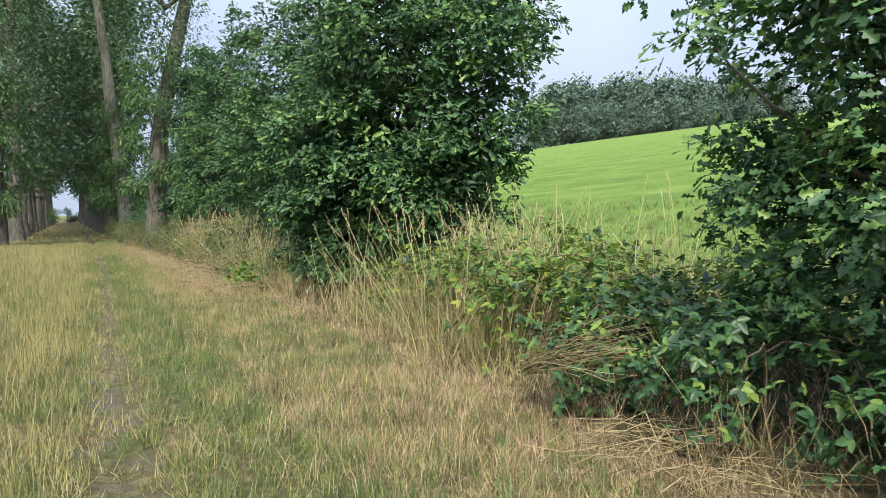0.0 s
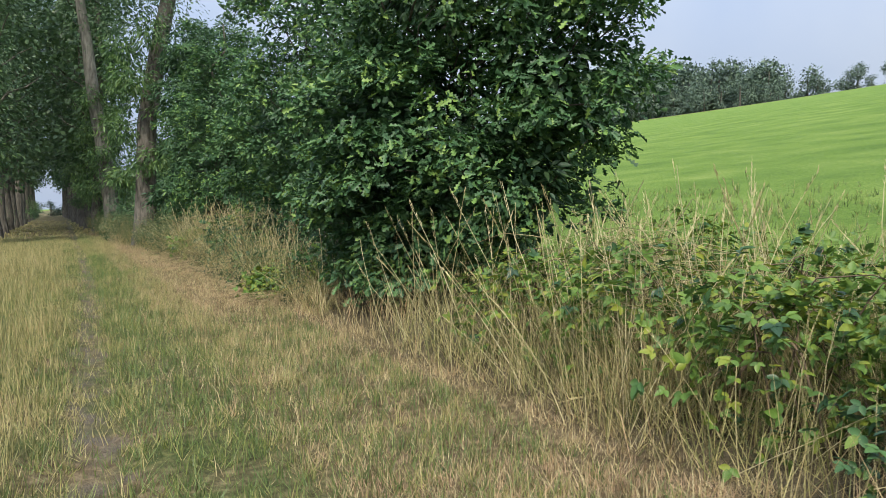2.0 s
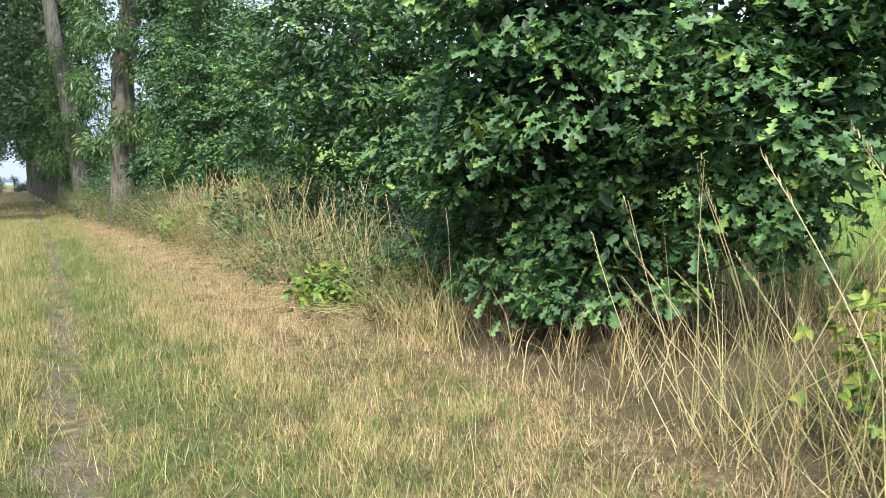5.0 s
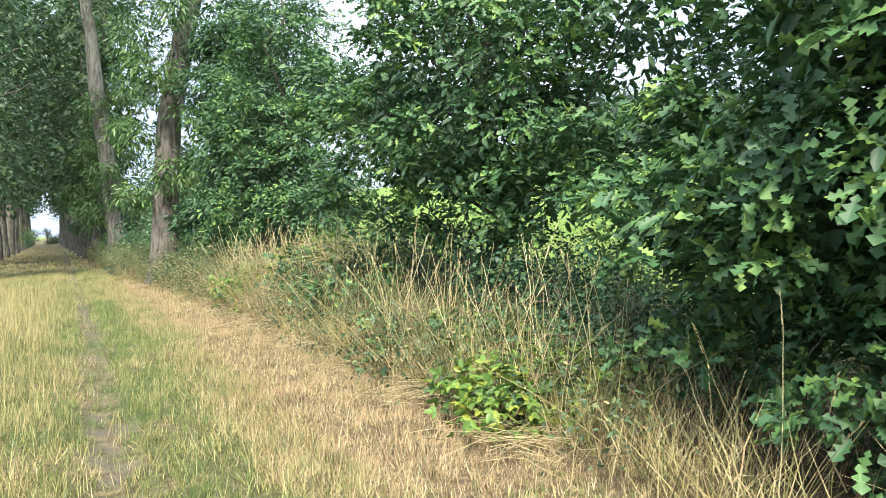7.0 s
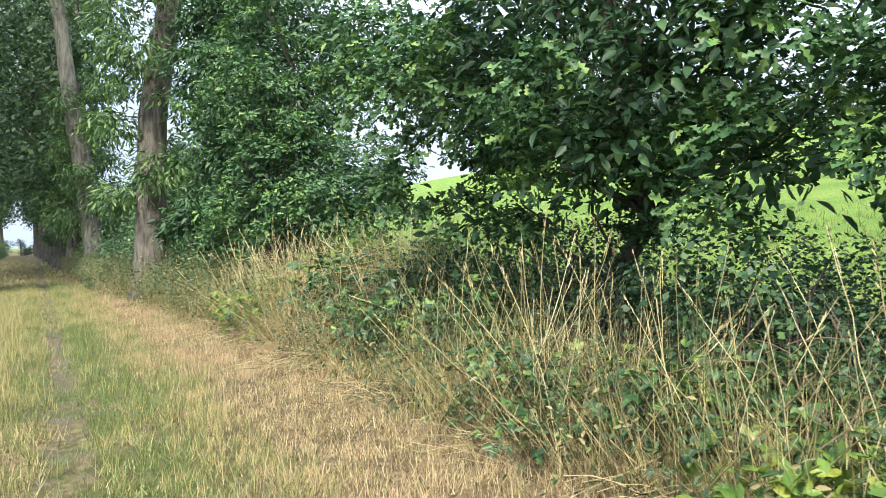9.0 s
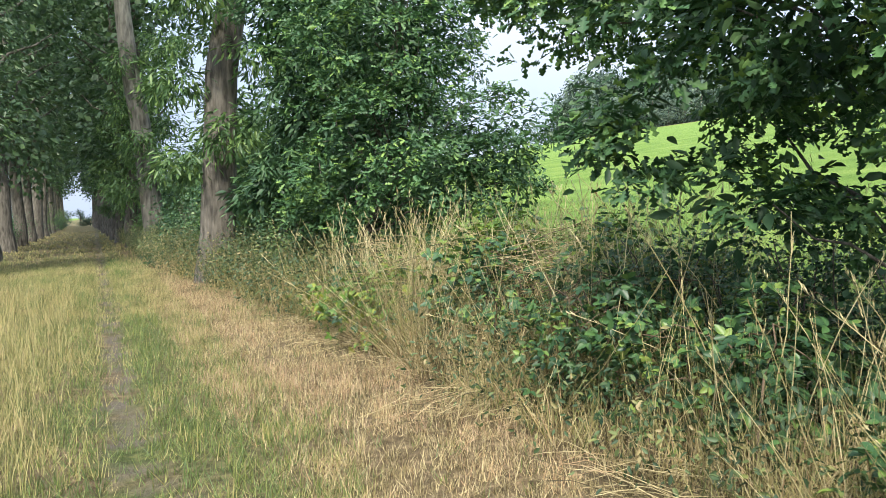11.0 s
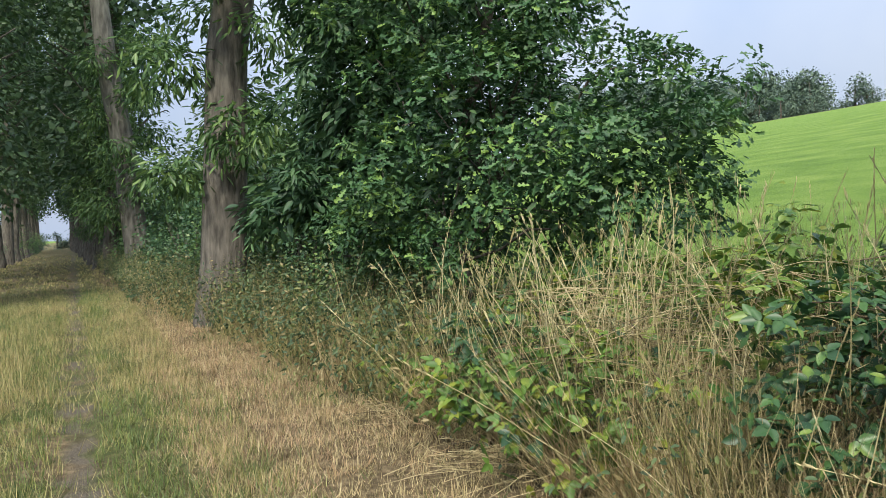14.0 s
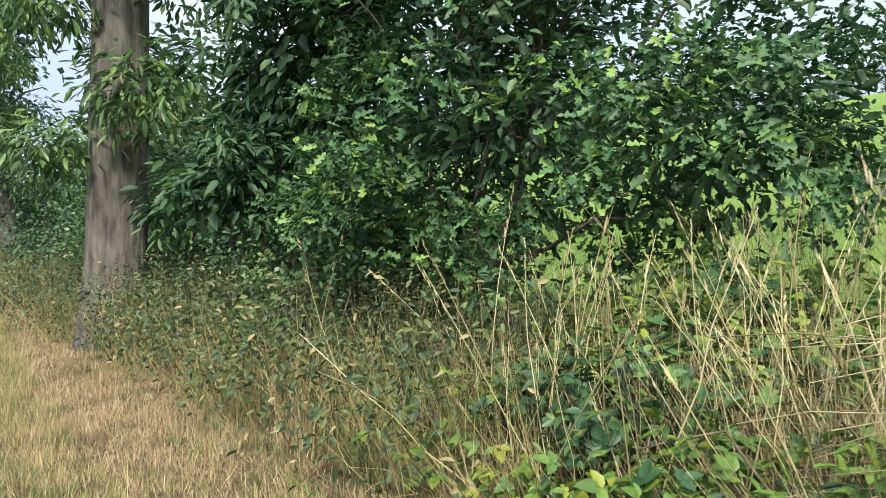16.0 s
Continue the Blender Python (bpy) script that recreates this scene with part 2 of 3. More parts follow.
class Soup:
    """Gathers pieces of geometry for one mesh."""

    def __init__(self):
        self.v, self.p, self.count = [], {}, 0

    def add(self, v, polys):
        v = np.asarray(v, float).reshape(-1, 3)
        self.v.append(v)
        for p in polys:
            p = np.asarray(p)
            if len(p):
                self.p.setdefault(p.shape[1], []).append(p + self.count)
        self.count += len(v)

    def scatter(self, leaf, at, turn, size):
        """Copies of a leaf (points, polygons of one size) at places, with rotation matrices and sizes."""
        lv, lp = leaf
        k = len(at)
        if not k:
            return
        size = np.asarray(size, float)
        if size.ndim == 1:
            size = np.repeat(size[:, None], 3, 1)
        v = np.einsum("nij,nkj->nki", turn, lv[None] * size[:, None, :]) + at[:, None]
        p = lp[None] + (np.arange(k) * len(lv))[:, None, None]
        self.add(v.reshape(-1, 3), [p.reshape(-1, lp.shape[1])])

    def mesh(self, name, mat, smooth=False):
        return mesh_of(name, np.concatenate(self.v), [np.concatenate(q) for q in self.p.values()], mat, smooth)


def unit(a):
    return a / np.maximum(np.linalg.norm(a, axis=-1, keepdims=True), 1e-9)


def turns(normal, along):
    """Rotations whose z is the normal and whose y lies along the given way as nearly as can be."""
    z = unit(normal)
    x = unit(np.cross(along, z))
    y = np.cross(z, x)
    return np.stack([x, y, z], -1)


def tube(soup, pts, radii, sides=5):
    pts, radii = np.asarray(pts, float), np.asarray(radii, float)
    d = unit(np.gradient(pts, axis=0))
    ref = np.where(np.abs(d[:, 2:3]) > 0.9, [[1.0, 0, 0]], [[0, 0, 1.0]])
    u = unit(np.cross(d, ref))
    w = np.cross(d, u)
    a = np.arange(sides) * 2 * math.pi / sides
    ring = pts[:, None] + radii[:, None, None] * (u[:, None] * np.cos(a)[None, :, None] + w[:, None] * np.sin(a)[None, :, None])
    k = len(pts)
    i, j = np.meshgrid(np.arange(k - 1), np.arange(sides), indexing="ij")
    n = (j + 1) % sides
    quads = np.stack([i * sides + j, i * sides + n, (i + 1) * sides + n, (i + 1) * sides + j], -1).reshape(-1, 4)
    soup.add(ring.reshape(-1, 3), [quads])


def bent(a, b, steps, sag, r):
    """Points from a to b along a wavering line that sags or rises in the middle."""
    s = np.linspace(0, 1, steps)[:, None]
    a, b = np.asarray(a, float), np.asarray(b, float)
    p = a + (b - a) * s
    p[:, 2] += sag * np.sin(s[:, 0] * math.pi)
    w = r.normal(0, 0.03, (steps, 3)) * np.linalg.norm(b - a)
    w[0] = w[-1] = 0
    return p + w


def half_leaf(edge, fold):
    """A leaf of unit length along y from the right-hand outline: two halves folded on the midrib."""
    e = np.array(edge)
    k = len(e)
    right = np.c_[e[:, 0], e[:, 1], fold * e[:, 0]]
    left = right * [-1, 1, 1]
    v = np.concatenate([[[0, 0, 0]], right, [[0, 1, -0.05]], left])
    return v, np.array([[0, *range(1, k + 1), k + 1], [0, k + 1, *range(2 * k + 1, k + 1, -1)]])


OAK_LEAF = half_leaf([(0.15, 0.22), (0.05, 0.34), (0.27, 0.5), (0.09, 0.65), (0.26, 0.83)], 0.3)
OVAL_LEAF = half_leaf([(0.16, 0.12), (0.28, 0.36), (0.24, 0.62), (0.11, 0.85)], 0.3)
LONG_LEAF = half_leaf([(0.10, 0.15), (0.15, 0.45), (0.09, 0.8)], 0.3)
def three_leaflets():
    v, p = half_leaf([(0.2, 0.14), (0.3, 0.42), (0.17, 0.78)], 0.35)
    vs, ps = [], []
    for i, (a, k) in enumerate(((0, 1.0), (68, 0.8), (-68, 0.8))):
        m = np.array(Matrix.Rotation(radians(a), 3, "Z"))
        vs.append((v * k) @ m.T + [0, 0.25 if i == 0 else 0.18, 0])
        ps.append(p + i * len(v))
    return np.concatenate(vs), np.concatenate(ps)


BRAMBLE_LEAF = three_leaflets()
MID_LEAF = half_leaf([(0.2, 0.3), (0.17, 0.65)], 0.4)
FAR_LEAF = (np.array([[0, 0, 0], [0.34, 0.5, 0.08], [0, 1, -0.05], [-0.34, 0.5, 0.08]]), np.array([[0, 1, 2, 3]]))


def blob_points(blobs, count, r, lo=0.72, hi=1.05):
    """Places near the surface of a heap of ellipsoids, with the outward way; lumpy, and none deep inside another ellipsoid."""
    c = np.array([b[:3] for b in blobs], float)
    s = np.array([b[3:] for b in blobs], float)
    area = (s[:, 0] * s[:, 1] + s[:, 0] * s[:, 2] + s[:, 1] * s[:, 2])
    pts, outs, have = [], [], 0
    while have < count:
        k = count * 2
        i = r.choice(len(c), k, p=area / area.sum())
        d = unit(r.normal(0, 1, (k, 3)))
        p = c[i] + d * s[i] * r.uniform(lo, hi, k)[:, None]
        deep = (((p[:, None] - c[None]) / s[None]) ** 2).sum(-1).min(1) < lo * lo * 0.8
        keep = ~deep & (p[:, 2] > 0.03)
        pts.append(p[keep])
        outs.append(unit((d / s[i])[keep]))
        have += keep.sum()
    return np.concatenate(pts)[:count], np.concatenate(outs)[:count]


def bough_tufts(boughs, outs, per, reach, r):
    """Tufts spread in flat layers round the end of each bough, with the rim hanging a little."""
    k = len(boughs) * per
    o = np.repeat(outs, per, 0)
    n = unit(o * 0.45 + [0, 0, 0.8] + np.repeat(r.normal(0, 0.25, (len(boughs), 3)), per, 0))
    d = r.normal(0, 1, (k, 3))
    d = unit(d - n * (d * n).sum(1, keepdims=True))
    q = np.sqrt(r.uniform(0, 1, k)) * reach * np.repeat(r.uniform(0.6, 1.35, len(boughs)), per)
    p = np.repeat(boughs, per, 0) + d * q[:, None] + n * r.normal(0, 0.05, k)[:, None]
    p[:, 2] = np.maximum(p[:, 2] - 0.35 * q ** 2, 0.06)
    return p, unit(o * 0.5 + d * 0.8 + [0, 0, 0.25])


def sprays(soup, leaf, centres, outs, per, spread, size, r, droop=0.0, up=0.7):
    """Tufts of leaves: per leaves about each centre, pointing out of the tuft."""
    k = len(centres) * per
    off = r.normal(0, spread, (k, 3)) * [1, 1, 0.7]
    base = np.repeat(centres, per, 0) + off
    out = np.repeat(outs, per, 0)
    along = unit(unit(off) + out * 0.7 + r.normal(0, 0.35, (k, 3)) - [0, 0, droop])
    normal = unit(out * 0.6 + [0, 0, up] + r.normal(0, 0.5, (k, 3)))
    base[:, 2] = np.maximum(base[:, 2], 0.03)
    soup.scatter(leaf, base, turns(normal, along), size * r.uniform(0.65, 1.2, k))
    return base, normal, along


def rut_at(y):
    return RUT_X + 0.35 * np.clip((y - 5) / 15, 0, 1)


def height(x, y):
    """The lie of the land: a level track, a low bank under the hedge, a field that climbs away to the right."""
    x, y = np.asarray(x, float), np.asarray(y, float)
    z = -0.05 * np.exp(-((x - rut_at(y)) / 0.17) ** 2) - 0.03 * np.exp(-((x + 1.35) / 0.22) ** 2)
    z = z + 0.02 * np.sin(x * 2.3 + np.sin(y * 0.9)) * np.sin(y * 1.7 + x)
    z = z + 0.12 * np.clip((x - VERGE_X) / 1.5, 0, 1)
    rise = np.clip(x - FIELD_X, 0, EDGE_X - FIELD_X)
    z = z + 0.169 * rise
    far = np.clip(x - EDGE_X, 0, 1500)
    return z + 0.02 * far + 0.5 * np.sin(y * 0.02 + 1.0) * np.clip((x - 20) / 60, 0, 1)


def blades(soup, x, y, length, width, lean, r, seg=2):
    """Grass blades: thin tapered strips of two steps that lean and bend."""
    k = len(x)
    a = r.uniform(0, 2 * math.pi, k)
    side = np.c_[np.cos(a), np.sin(a), np.zeros(k)]
    b = r.uniform(0, 2 * math.pi, k)
    way = np.c_[np.cos(b), np.sin(b), np.zeros(k)]
    root = np.c_[x, y, height(x, y) - 0.01]
    if seg == 1:
        ln = lean * r.uniform(0.1, 1.6, k)
        tip = root + (way * np.sin(ln)[:, None] + [0, 0, 1] * np.cos(ln)[:, None]) * length[:, None]
        tip[:, 2] = np.maximum(tip[:, 2], root[:, 2] + 0.02)
        w = side * (width / 2)[:, None]
        soup.add(np.stack([root - w, root + w, tip], 1).reshape(-1, 3), [(np.arange(k) * 3)[:, None] + [0, 1, 2]])
        return
    ln = lean * r.uniform(0.2, 1.6, k)
    mid = root + (way * np.sin(ln * 0.6)[:, None] + [0, 0, 1] * np.cos(ln * 0.6)[:, None]) * (length * 0.55)[:, None]
    tip = mid + (way * np.sin(ln * 1.5)[:, None] + [0, 0, 1] * np.cos(ln * 1.5)[:, None]) * (length * 0.5)[:, None]
    tip[:, 2] = np.maximum(tip[:, 2], root[:, 2] + 0.015)
    w = side * (width / 2)[:, None]
    v = np.stack([root - w, root + w, mid - w * 0.8, mid + w * 0.8, tip], 1).reshape(-1, 3)
    o = (np.arange(k) * 5)[:, None]
    soup.add(v, [o + [0, 1, 3, 2], o + [2, 3, 4]])


def drift(x, y, scale, seed):
    """Smooth noise between 0 and 1 for patches."""
    r = np.random.default_rng(seed)
    z = np.zeros_like(x)
    for i in range(6):
        a = r.uniform(0, 2 * math.pi)
        f = scale * r.uniform(0.6, 2.2)
        z = z + np.sin((x * math.cos(a) + y * math.sin(a)) * f + r.uniform(0, 6.3))
    return 0.5 + z / 7.0


# ---- ground ----
def spaced(parts_):
    return np.unique(np.concatenate([np.arange(a, b, s) for a, b, s in parts_]))


gx = spaced([(-1500, -200, 130), (-200, -20, 12), (-20, -6, 1.0), (-6, 4, 0.15), (4, 10, 0.5), (10, 110, 4), (110, 200, 15), (200, 242, 4), (242, 300, 20), (300, 2001, 170)])
gy = spaced([(-600, -40, 70), (-40, -4, 4), (-4, 42, 0.4), (42, 90, 2), (90, 420, 12), (420, 2001, 170)])
GX, GY = np.meshgrid(gx, gy)
gv = np.c_[GX.ravel(), GY.ravel(), height(GX.ravel(), GY.ravel())]
gi, gj = np.meshgrid(np.arange(len(gy) - 1), np.arange(len(gx) - 1), indexing="ij")
gq = np.stack([gi * len(gx) + gj, gi * len(gx) + gj + 1, (gi + 1) * len(gx) + gj + 1, (gi + 1) * len(gx) + gj], -1).reshape(-1, 4)
tagged(new("ground", mesh_of("ground", gv, [gq], ground_mat, True)), "grassy farm track beside a green field that climbs to woods", "ground", kind="structure")


# ---- oaks in the hedge ----
oak_leaf_single = mesh_of("leaf", OAK_LEAF[0], [OAK_LEAF[1]], oak_piece_mat)


def hedge_tree(name, label, category, root, blobs, tufts, per, spread, size, leaf, mat, seed, singles=0, limbs=40, trunk_r=0.12, droop=0.0, bark=None, lean=(0, 0), fill=0.8, reach=0.36):
    """A bushy tree: trunk, limbs that reach into the crown, a crown of leaf tufts."""
    r = np.random.default_rng(seed)
    bark = bark or oak_bark
    x0, y0 = root
    z0 = float(height(x0, y0))
    t = thing(name, label, category, (x0, y0, z0), group="hedge trees")
    loc = [(bx - x0, by - y0, bz - z0, sx, sy, sz) for bx, by, bz, sx, sy, sz in blobs]
    top = max(b[2] + b[5] * 0.6 for b in loc)
    trunk = Soup()
    spine = bent((0, 0, -0.1), (lean[0], lean[1], top), 9, 0, r)
    tube(trunk, spine, np.linspace(trunk_r, 0.02, 9) * (1 + np.r_[0.5, np.zeros(8)]), 9)
    part("trunk", trunk.mesh("trunk", bark, True), t)
    boughs, bouts = blob_points(loc, tufts // 11, r, 0.6, 1.0)
    centres, outs = bough_tufts(boughs, bouts, 11, reach, r)
    for i in r.choice(len(boughs), min(limbs, len(boughs)), replace=False):
        c = boughs[i]
        h = np.clip(c[2] * r.uniform(0.3, 0.8), 0.3, top)
        a = spine[np.argmin(np.abs(spine[:, 2] - h))]
        br = Soup()
        tube(br, bent(a, c, 7, r.uniform(-0.15, 0.3), r), np.linspace(trunk_r * r.uniform(0.15, 0.3), 0.005, 7), 5)
        part("limb", br.mesh("limb", bark, True), t)
    cr = Soup()
    base, normal, along = sprays(cr, leaf, centres, outs, per, spread, size, r, droop)
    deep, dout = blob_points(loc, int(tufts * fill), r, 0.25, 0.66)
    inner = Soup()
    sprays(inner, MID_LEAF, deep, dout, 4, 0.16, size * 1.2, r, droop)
    part("crown", cr.mesh("crown", mat), t, kind="stuff")
    # the darker leaf colour paints shade into the inside of the crown
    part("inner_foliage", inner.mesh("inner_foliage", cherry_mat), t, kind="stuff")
    if singles:
        pick = r.choice(len(base), singles, replace=False)
        m = turns(normal[pick], along[pick])
        for p, q in zip(base[pick], m):
            ob = part("leaf", oak_leaf_single, t)
            ob.matrix_basis = Matrix.Translation(Vector(p) + Vector((0, 0, 0.03))) @ Matrix(q.tolist()).to_4x4() @ Matrix.Scale(size * r.uniform(0.9, 1.25), 4)
    return t


hedge_tree("oak_tree", "young oak with dark lobed leaves overhanging a bramble bank", "tree", (4.0, 2.2),
           [(4.0, 2.2, 2.9, 1.45, 1.3, 1.9), (3.55, 2.3, 2.6, 0.85, 0.8, 0.45), (4.1, 2.5, 1.3, 1.0, 1.0, 0.7), (4.0, 3.25, 1.65, 0.5, 0.5, 0.4), (3.95, 3.05, 2.75, 0.5, 0.5, 0.32)],
           1900, 7, 0.04, 0.095, OAK_LEAF, oak_mat, 11, 120, 40, 0.09)
hedge_tree("oak_tree", "bushy oak with dense dark green leaves down to the ground", "tree", (4.7, 11.6),
           [(4.6, 11.5, 2.2, 1.75, 2.1, 1.6), (4.5, 11.2, 4.2, 1.9, 2.0, 1.7), (4.2, 12.6, 1.5, 1.3, 1.3, 1.0), (4.9, 10.3, 1.7, 1.2, 1.2, 1.1), (4.8, 11.8, 5.8, 1.5, 1.6, 1.3), (3.6, 11.5, 2.6, 0.9, 1.1, 0.8), (4.05, 11.5, 0.85, 0.8, 1.1, 0.75), (3.6, 11.7, 1.9, 0.75, 1.1, 0.9), (5.3, 9.8, 2.8, 1.0, 1.0, 0.9), (5.4, 9.9, 4.1, 1.3, 1.3, 1.1)],
           4300, 8, 0.045, 0.125, OAK_LEAF, oak_mat, 12, 290, 40, 0.09)
hedge_tree("oak_tree", "oak with a dark open lower crown, field showing through", "tree", (4.9, 17.6),
           [(4.6, 17.5, 3.4, 1.9, 2.3, 1.4), (4.4, 16.4, 2.6, 1.4, 1.4, 0.8), (4.5, 18.8, 2.7, 1.5, 1.3, 0.9), (4.7, 17.6, 5.2, 1.8, 2.0, 1.5), (5.0, 15.0, 3.6, 1.4, 1.5, 1.7), (4.9, 14.6, 2.0, 1.0, 0.9, 0.7), (4.1, 16.8, 2.05, 0.8, 1.0, 0.5), (4.3, 19.0, 1.5, 0.7, 0.6, 0.4), (5.3, 19.6, 3.6, 1.2, 1.2, 1.6), (4.3, 20.5, 3.5, 1.1, 1.1, 0.8), (4.6, 15.8, 1.8, 0.7, 0.8, 0.5), (4.9, 17.7, 1.75, 0.75, 0.6, 0.42), (5.6, 16.9, 2.2, 0.7, 0.9, 0.4), (5.3, 18.4, 2.2, 0.6, 0.5, 0.4), (4.6, 21.4, 3.7, 1.1, 0.9, 0.7), (4.1, 21.9, 4.0, 0.8, 0.8, 0.6), (3.5, 19.35, 1.95, 0.28, 0.25, 0.36)],
           3500, 8, 0.045, 0.115, OAK_LEAF, oak_mat, 13, 260, 40, 0.11, fill=0.7)
hedge_tree("oak_tree", "young oak with mid-green lobed leaves above dry grass", "tree", (4.6, 26.0),
           [(4.5, 26.0, 2.3, 1.7, 1.9, 1.5), (4.4, 26.4, 4.2, 1.7, 1.9, 1.7), (4.9, 24.8, 1.9, 1.1, 1.1, 0.9), (4.2, 27.2, 1.4, 1.2, 1.2, 0.9), (4.6, 26.3, 6.0, 1.4, 1.6, 1.4), (5.4, 27.2, 4.4, 1.2, 1.3, 1.5), (5.5, 27.4, 2.4, 1.0, 1.1, 1.2), (5.6, 24.8, 2.3, 0.9, 0.9, 1.0)],
           3500, 8, 0.042, 0.1, OAK_LEAF, oak_mat, 14, 220, 34, 0.08)
hedge_tree("wild_cherry", "dark tree with long drooping leaves beside a poplar trunk", "tree", (4.4, 29.4),
           [(4.4, 29.4, 3.2, 1.3, 1.5, 1.8), (4.3, 29.2, 5.0, 1.4, 1.5, 1.6), (3.5, 29.6, 1.9, 0.8, 1.0, 0.6), (4.3, 29.6, 6.5, 1.3, 1.3, 1.2)],
           1500, 8, 0.07, 0.17, LONG_LEAF, cherry_mat, 15, 0, 24, 0.08, 1.1)

# ---- poplars of the avenue ----
def poplar_crown(seed, near=False):
    r = np.random.default_rng(seed)
    s = Soup()
    blobs = [(r.uniform(-1.2, 1.2), r.uniform(-1.2, 1.2), z, r.uniform(1.4, 2.4), r.uniform(1.4, 2.4), r.uniform(1.4, 2.2)) for z in np.linspace(4.6, 21, 13)]
    if near:
        c, o = blob_points(blobs, 1400, r, 0.3, 1.05)
        sprays(s, MID_LEAF, c, o, 10, 0.26, 0.15, r, 0.6)
    else:
        c, o = blob_points(blobs, 560, r, 0.4, 1.05)
        sprays(s, FAR_LEAF, c, o, 9, 0.4, 0.36, r, 0.4)
    return s.mesh("crown", poplar_mat)


def sucker_skirt(seed):
    r = np.random.default_rng(seed)
    s = Soup()
    blobs = []
    for i, z in enumerate(np.linspace(1.9, 7.6, 11)):
        a = i * 2.4 + r.uniform(-0.4, 0.4)
        blobs.append((0.85 * math.cos(a), 0.85 * math.sin(a), z, r.uniform(0.5, 0.95), r.uniform(0.5, 0.95), r.uniform(0.4, 0.65)))
    c, o = blob_points(blobs, 800, r, 0.4, 1.1)
    sprays(s, LONG_LEAF, c, o, 8, 0.16, 0.19, r, 1.8)
    return s.mesh("low_foliage", sucker_mat)


crowns = [poplar_crown(i) for i in (21, 22, 23)]
near_crowns = [poplar_crown(i, True) for i in (26, 27)]
skirts = [sucker_skirt(i) for i in (24, 25)]


def poplar(x, y, lean, i, girth=0.4, shoots=True, bow=0.0, lift=0.0, bark=None):
    r = np.random.default_rng(300 + i)
    t = thing("poplar_tree", "tall grey-barked poplar in a farm avenue", "tree", (x, y, 0), group="poplars of the avenue")
    s = Soup()
    zs = np.array([-0.2, 0.3, 1.0, 2.5, 4.5, 7.0, 10, 14, 18, 22])
    pts = np.c_[lean[0] * zs + r.normal(0, 0.05, 10), lean[1] * zs + r.normal(0, 0.05, 10), zs]
    pts[:, 0] += bow * np.maximum(zs - 5.0, 0)
    tube(s, pts, girth * np.array([1.35, 1.12, 1.0, 0.95, 0.9, 0.8, 0.66, 0.5, 0.32, 0.1]), 14)
    part("trunk", s.mesh("trunk", bark or poplar_bark, True), t)
    for k in range(12):
        b = Soup()
        z = r.uniform(5 + lift, 17)
        a = r.uniform(0, 6.28)
        p0 = np.array([lean[0] * z, lean[1] * z, z])
        p1 = p0 + [math.cos(a) * 2.2, math.sin(a) * 2.2, r.uniform(1.2, 2.6)]
        tube(b, bent(p0, p1, 5, 0.2, r), np.linspace(0.09, 0.02, 5), 5)
        part("limb", b.mesh("limb", poplar_bark, True), t)
    c = part("crown", near_crowns[i % 2] if y < 50 else crowns[i % 3], t, kind="stuff")
    c.matrix_basis = pose(lean[0] * 10, lean[1] * 10, lift if lift else 1.5 if y > 70 else 0, 0, 0, i * 77)
    if shoots:
        c = part("low_foliage", skirts[i % 2], t, kind="stuff")
        c.matrix_basis = pose(lean[0] * 3, lean[1] * 3, 0, 0, 0, i * 51)
    return t


poplar(2.75, 32.0, (0.05, 0.0), 0, 0.37, True, 0.17, 3.5)
poplar(2.65, 45.5, (-0.115, 0.0), 1, 0.4, True, 0.0, 7.0, pale_bark)
for i in range(14):
    poplar(1.9 + random.uniform(-0.25, 0.25) - 0.012 * i * 7.6, 53.5 + 7.4 * i, (random.uniform(-0.05, 0.05), random.uniform(-0.03, 0.03)), 2 + i, random.uniform(0.3, 0.4), i < 2)
for i in range(16):
    poplar(-2.9 + random.uniform(-0.25, 0.25) - 0.012 * i * 7.6, 37.0 + 7.6 * i, (random.uniform(-0.06, 0.03), random.uniform(-0.03, 0.03)), 20 + i, random.uniform(0.28, 0.38), i == 0)

# ---- shrubs under the poplars ----
shrub_meshes = []
for k in range(3):
    r = np.random.default_rng(60 + k)
    s = Soup()
    c, o = blob_points([(0, 0, 0.9, 0.9, 1.1, 0.9), (0.3, 0.4, 1.7, 0.8, 0.9, 0.9), (-0.1, -0.5, 0.6, 0.7, 0.7, 0.6)], 220, r)
    sprays(s, FAR_LEAF, c, o, 9, 0.15, 0.1, r, 0.2)
    stems = []
    for q in range(9):
        w = Soup()
        a = r.uniform(0, 6.28)
        tube(w, bent((0, 0, -0.05), (0.7 * math.cos(a), 0.7 * math.sin(a), r.uniform(0.8, 2.0)), 5, 0.1, r), np.linspace(0.025, 0.006, 5), 5)
        stems.append(w.mesh("stem", oak_bark, True))
    shrub_meshes.append((s.mesh("foliage", sucker_mat if k == 1 else cherry_mat), stems))


def shrub(x, y, k, size):
    t = thing("shrub", "leafy green shrub at the foot of the poplars", "shrub", (x, y, float(height(x, y))), group="hedge shrubs")
    t.matrix_basis = pose(x, y, float(height(x, y)), 0, 0, random.uniform(0, 360)) @ Matrix.Scale(size, 4)
    part("foliage", shrub_meshes[k][0], t, kind="stuff")
    for me in shrub_meshes[k][1]:
        part("stem", me, t)


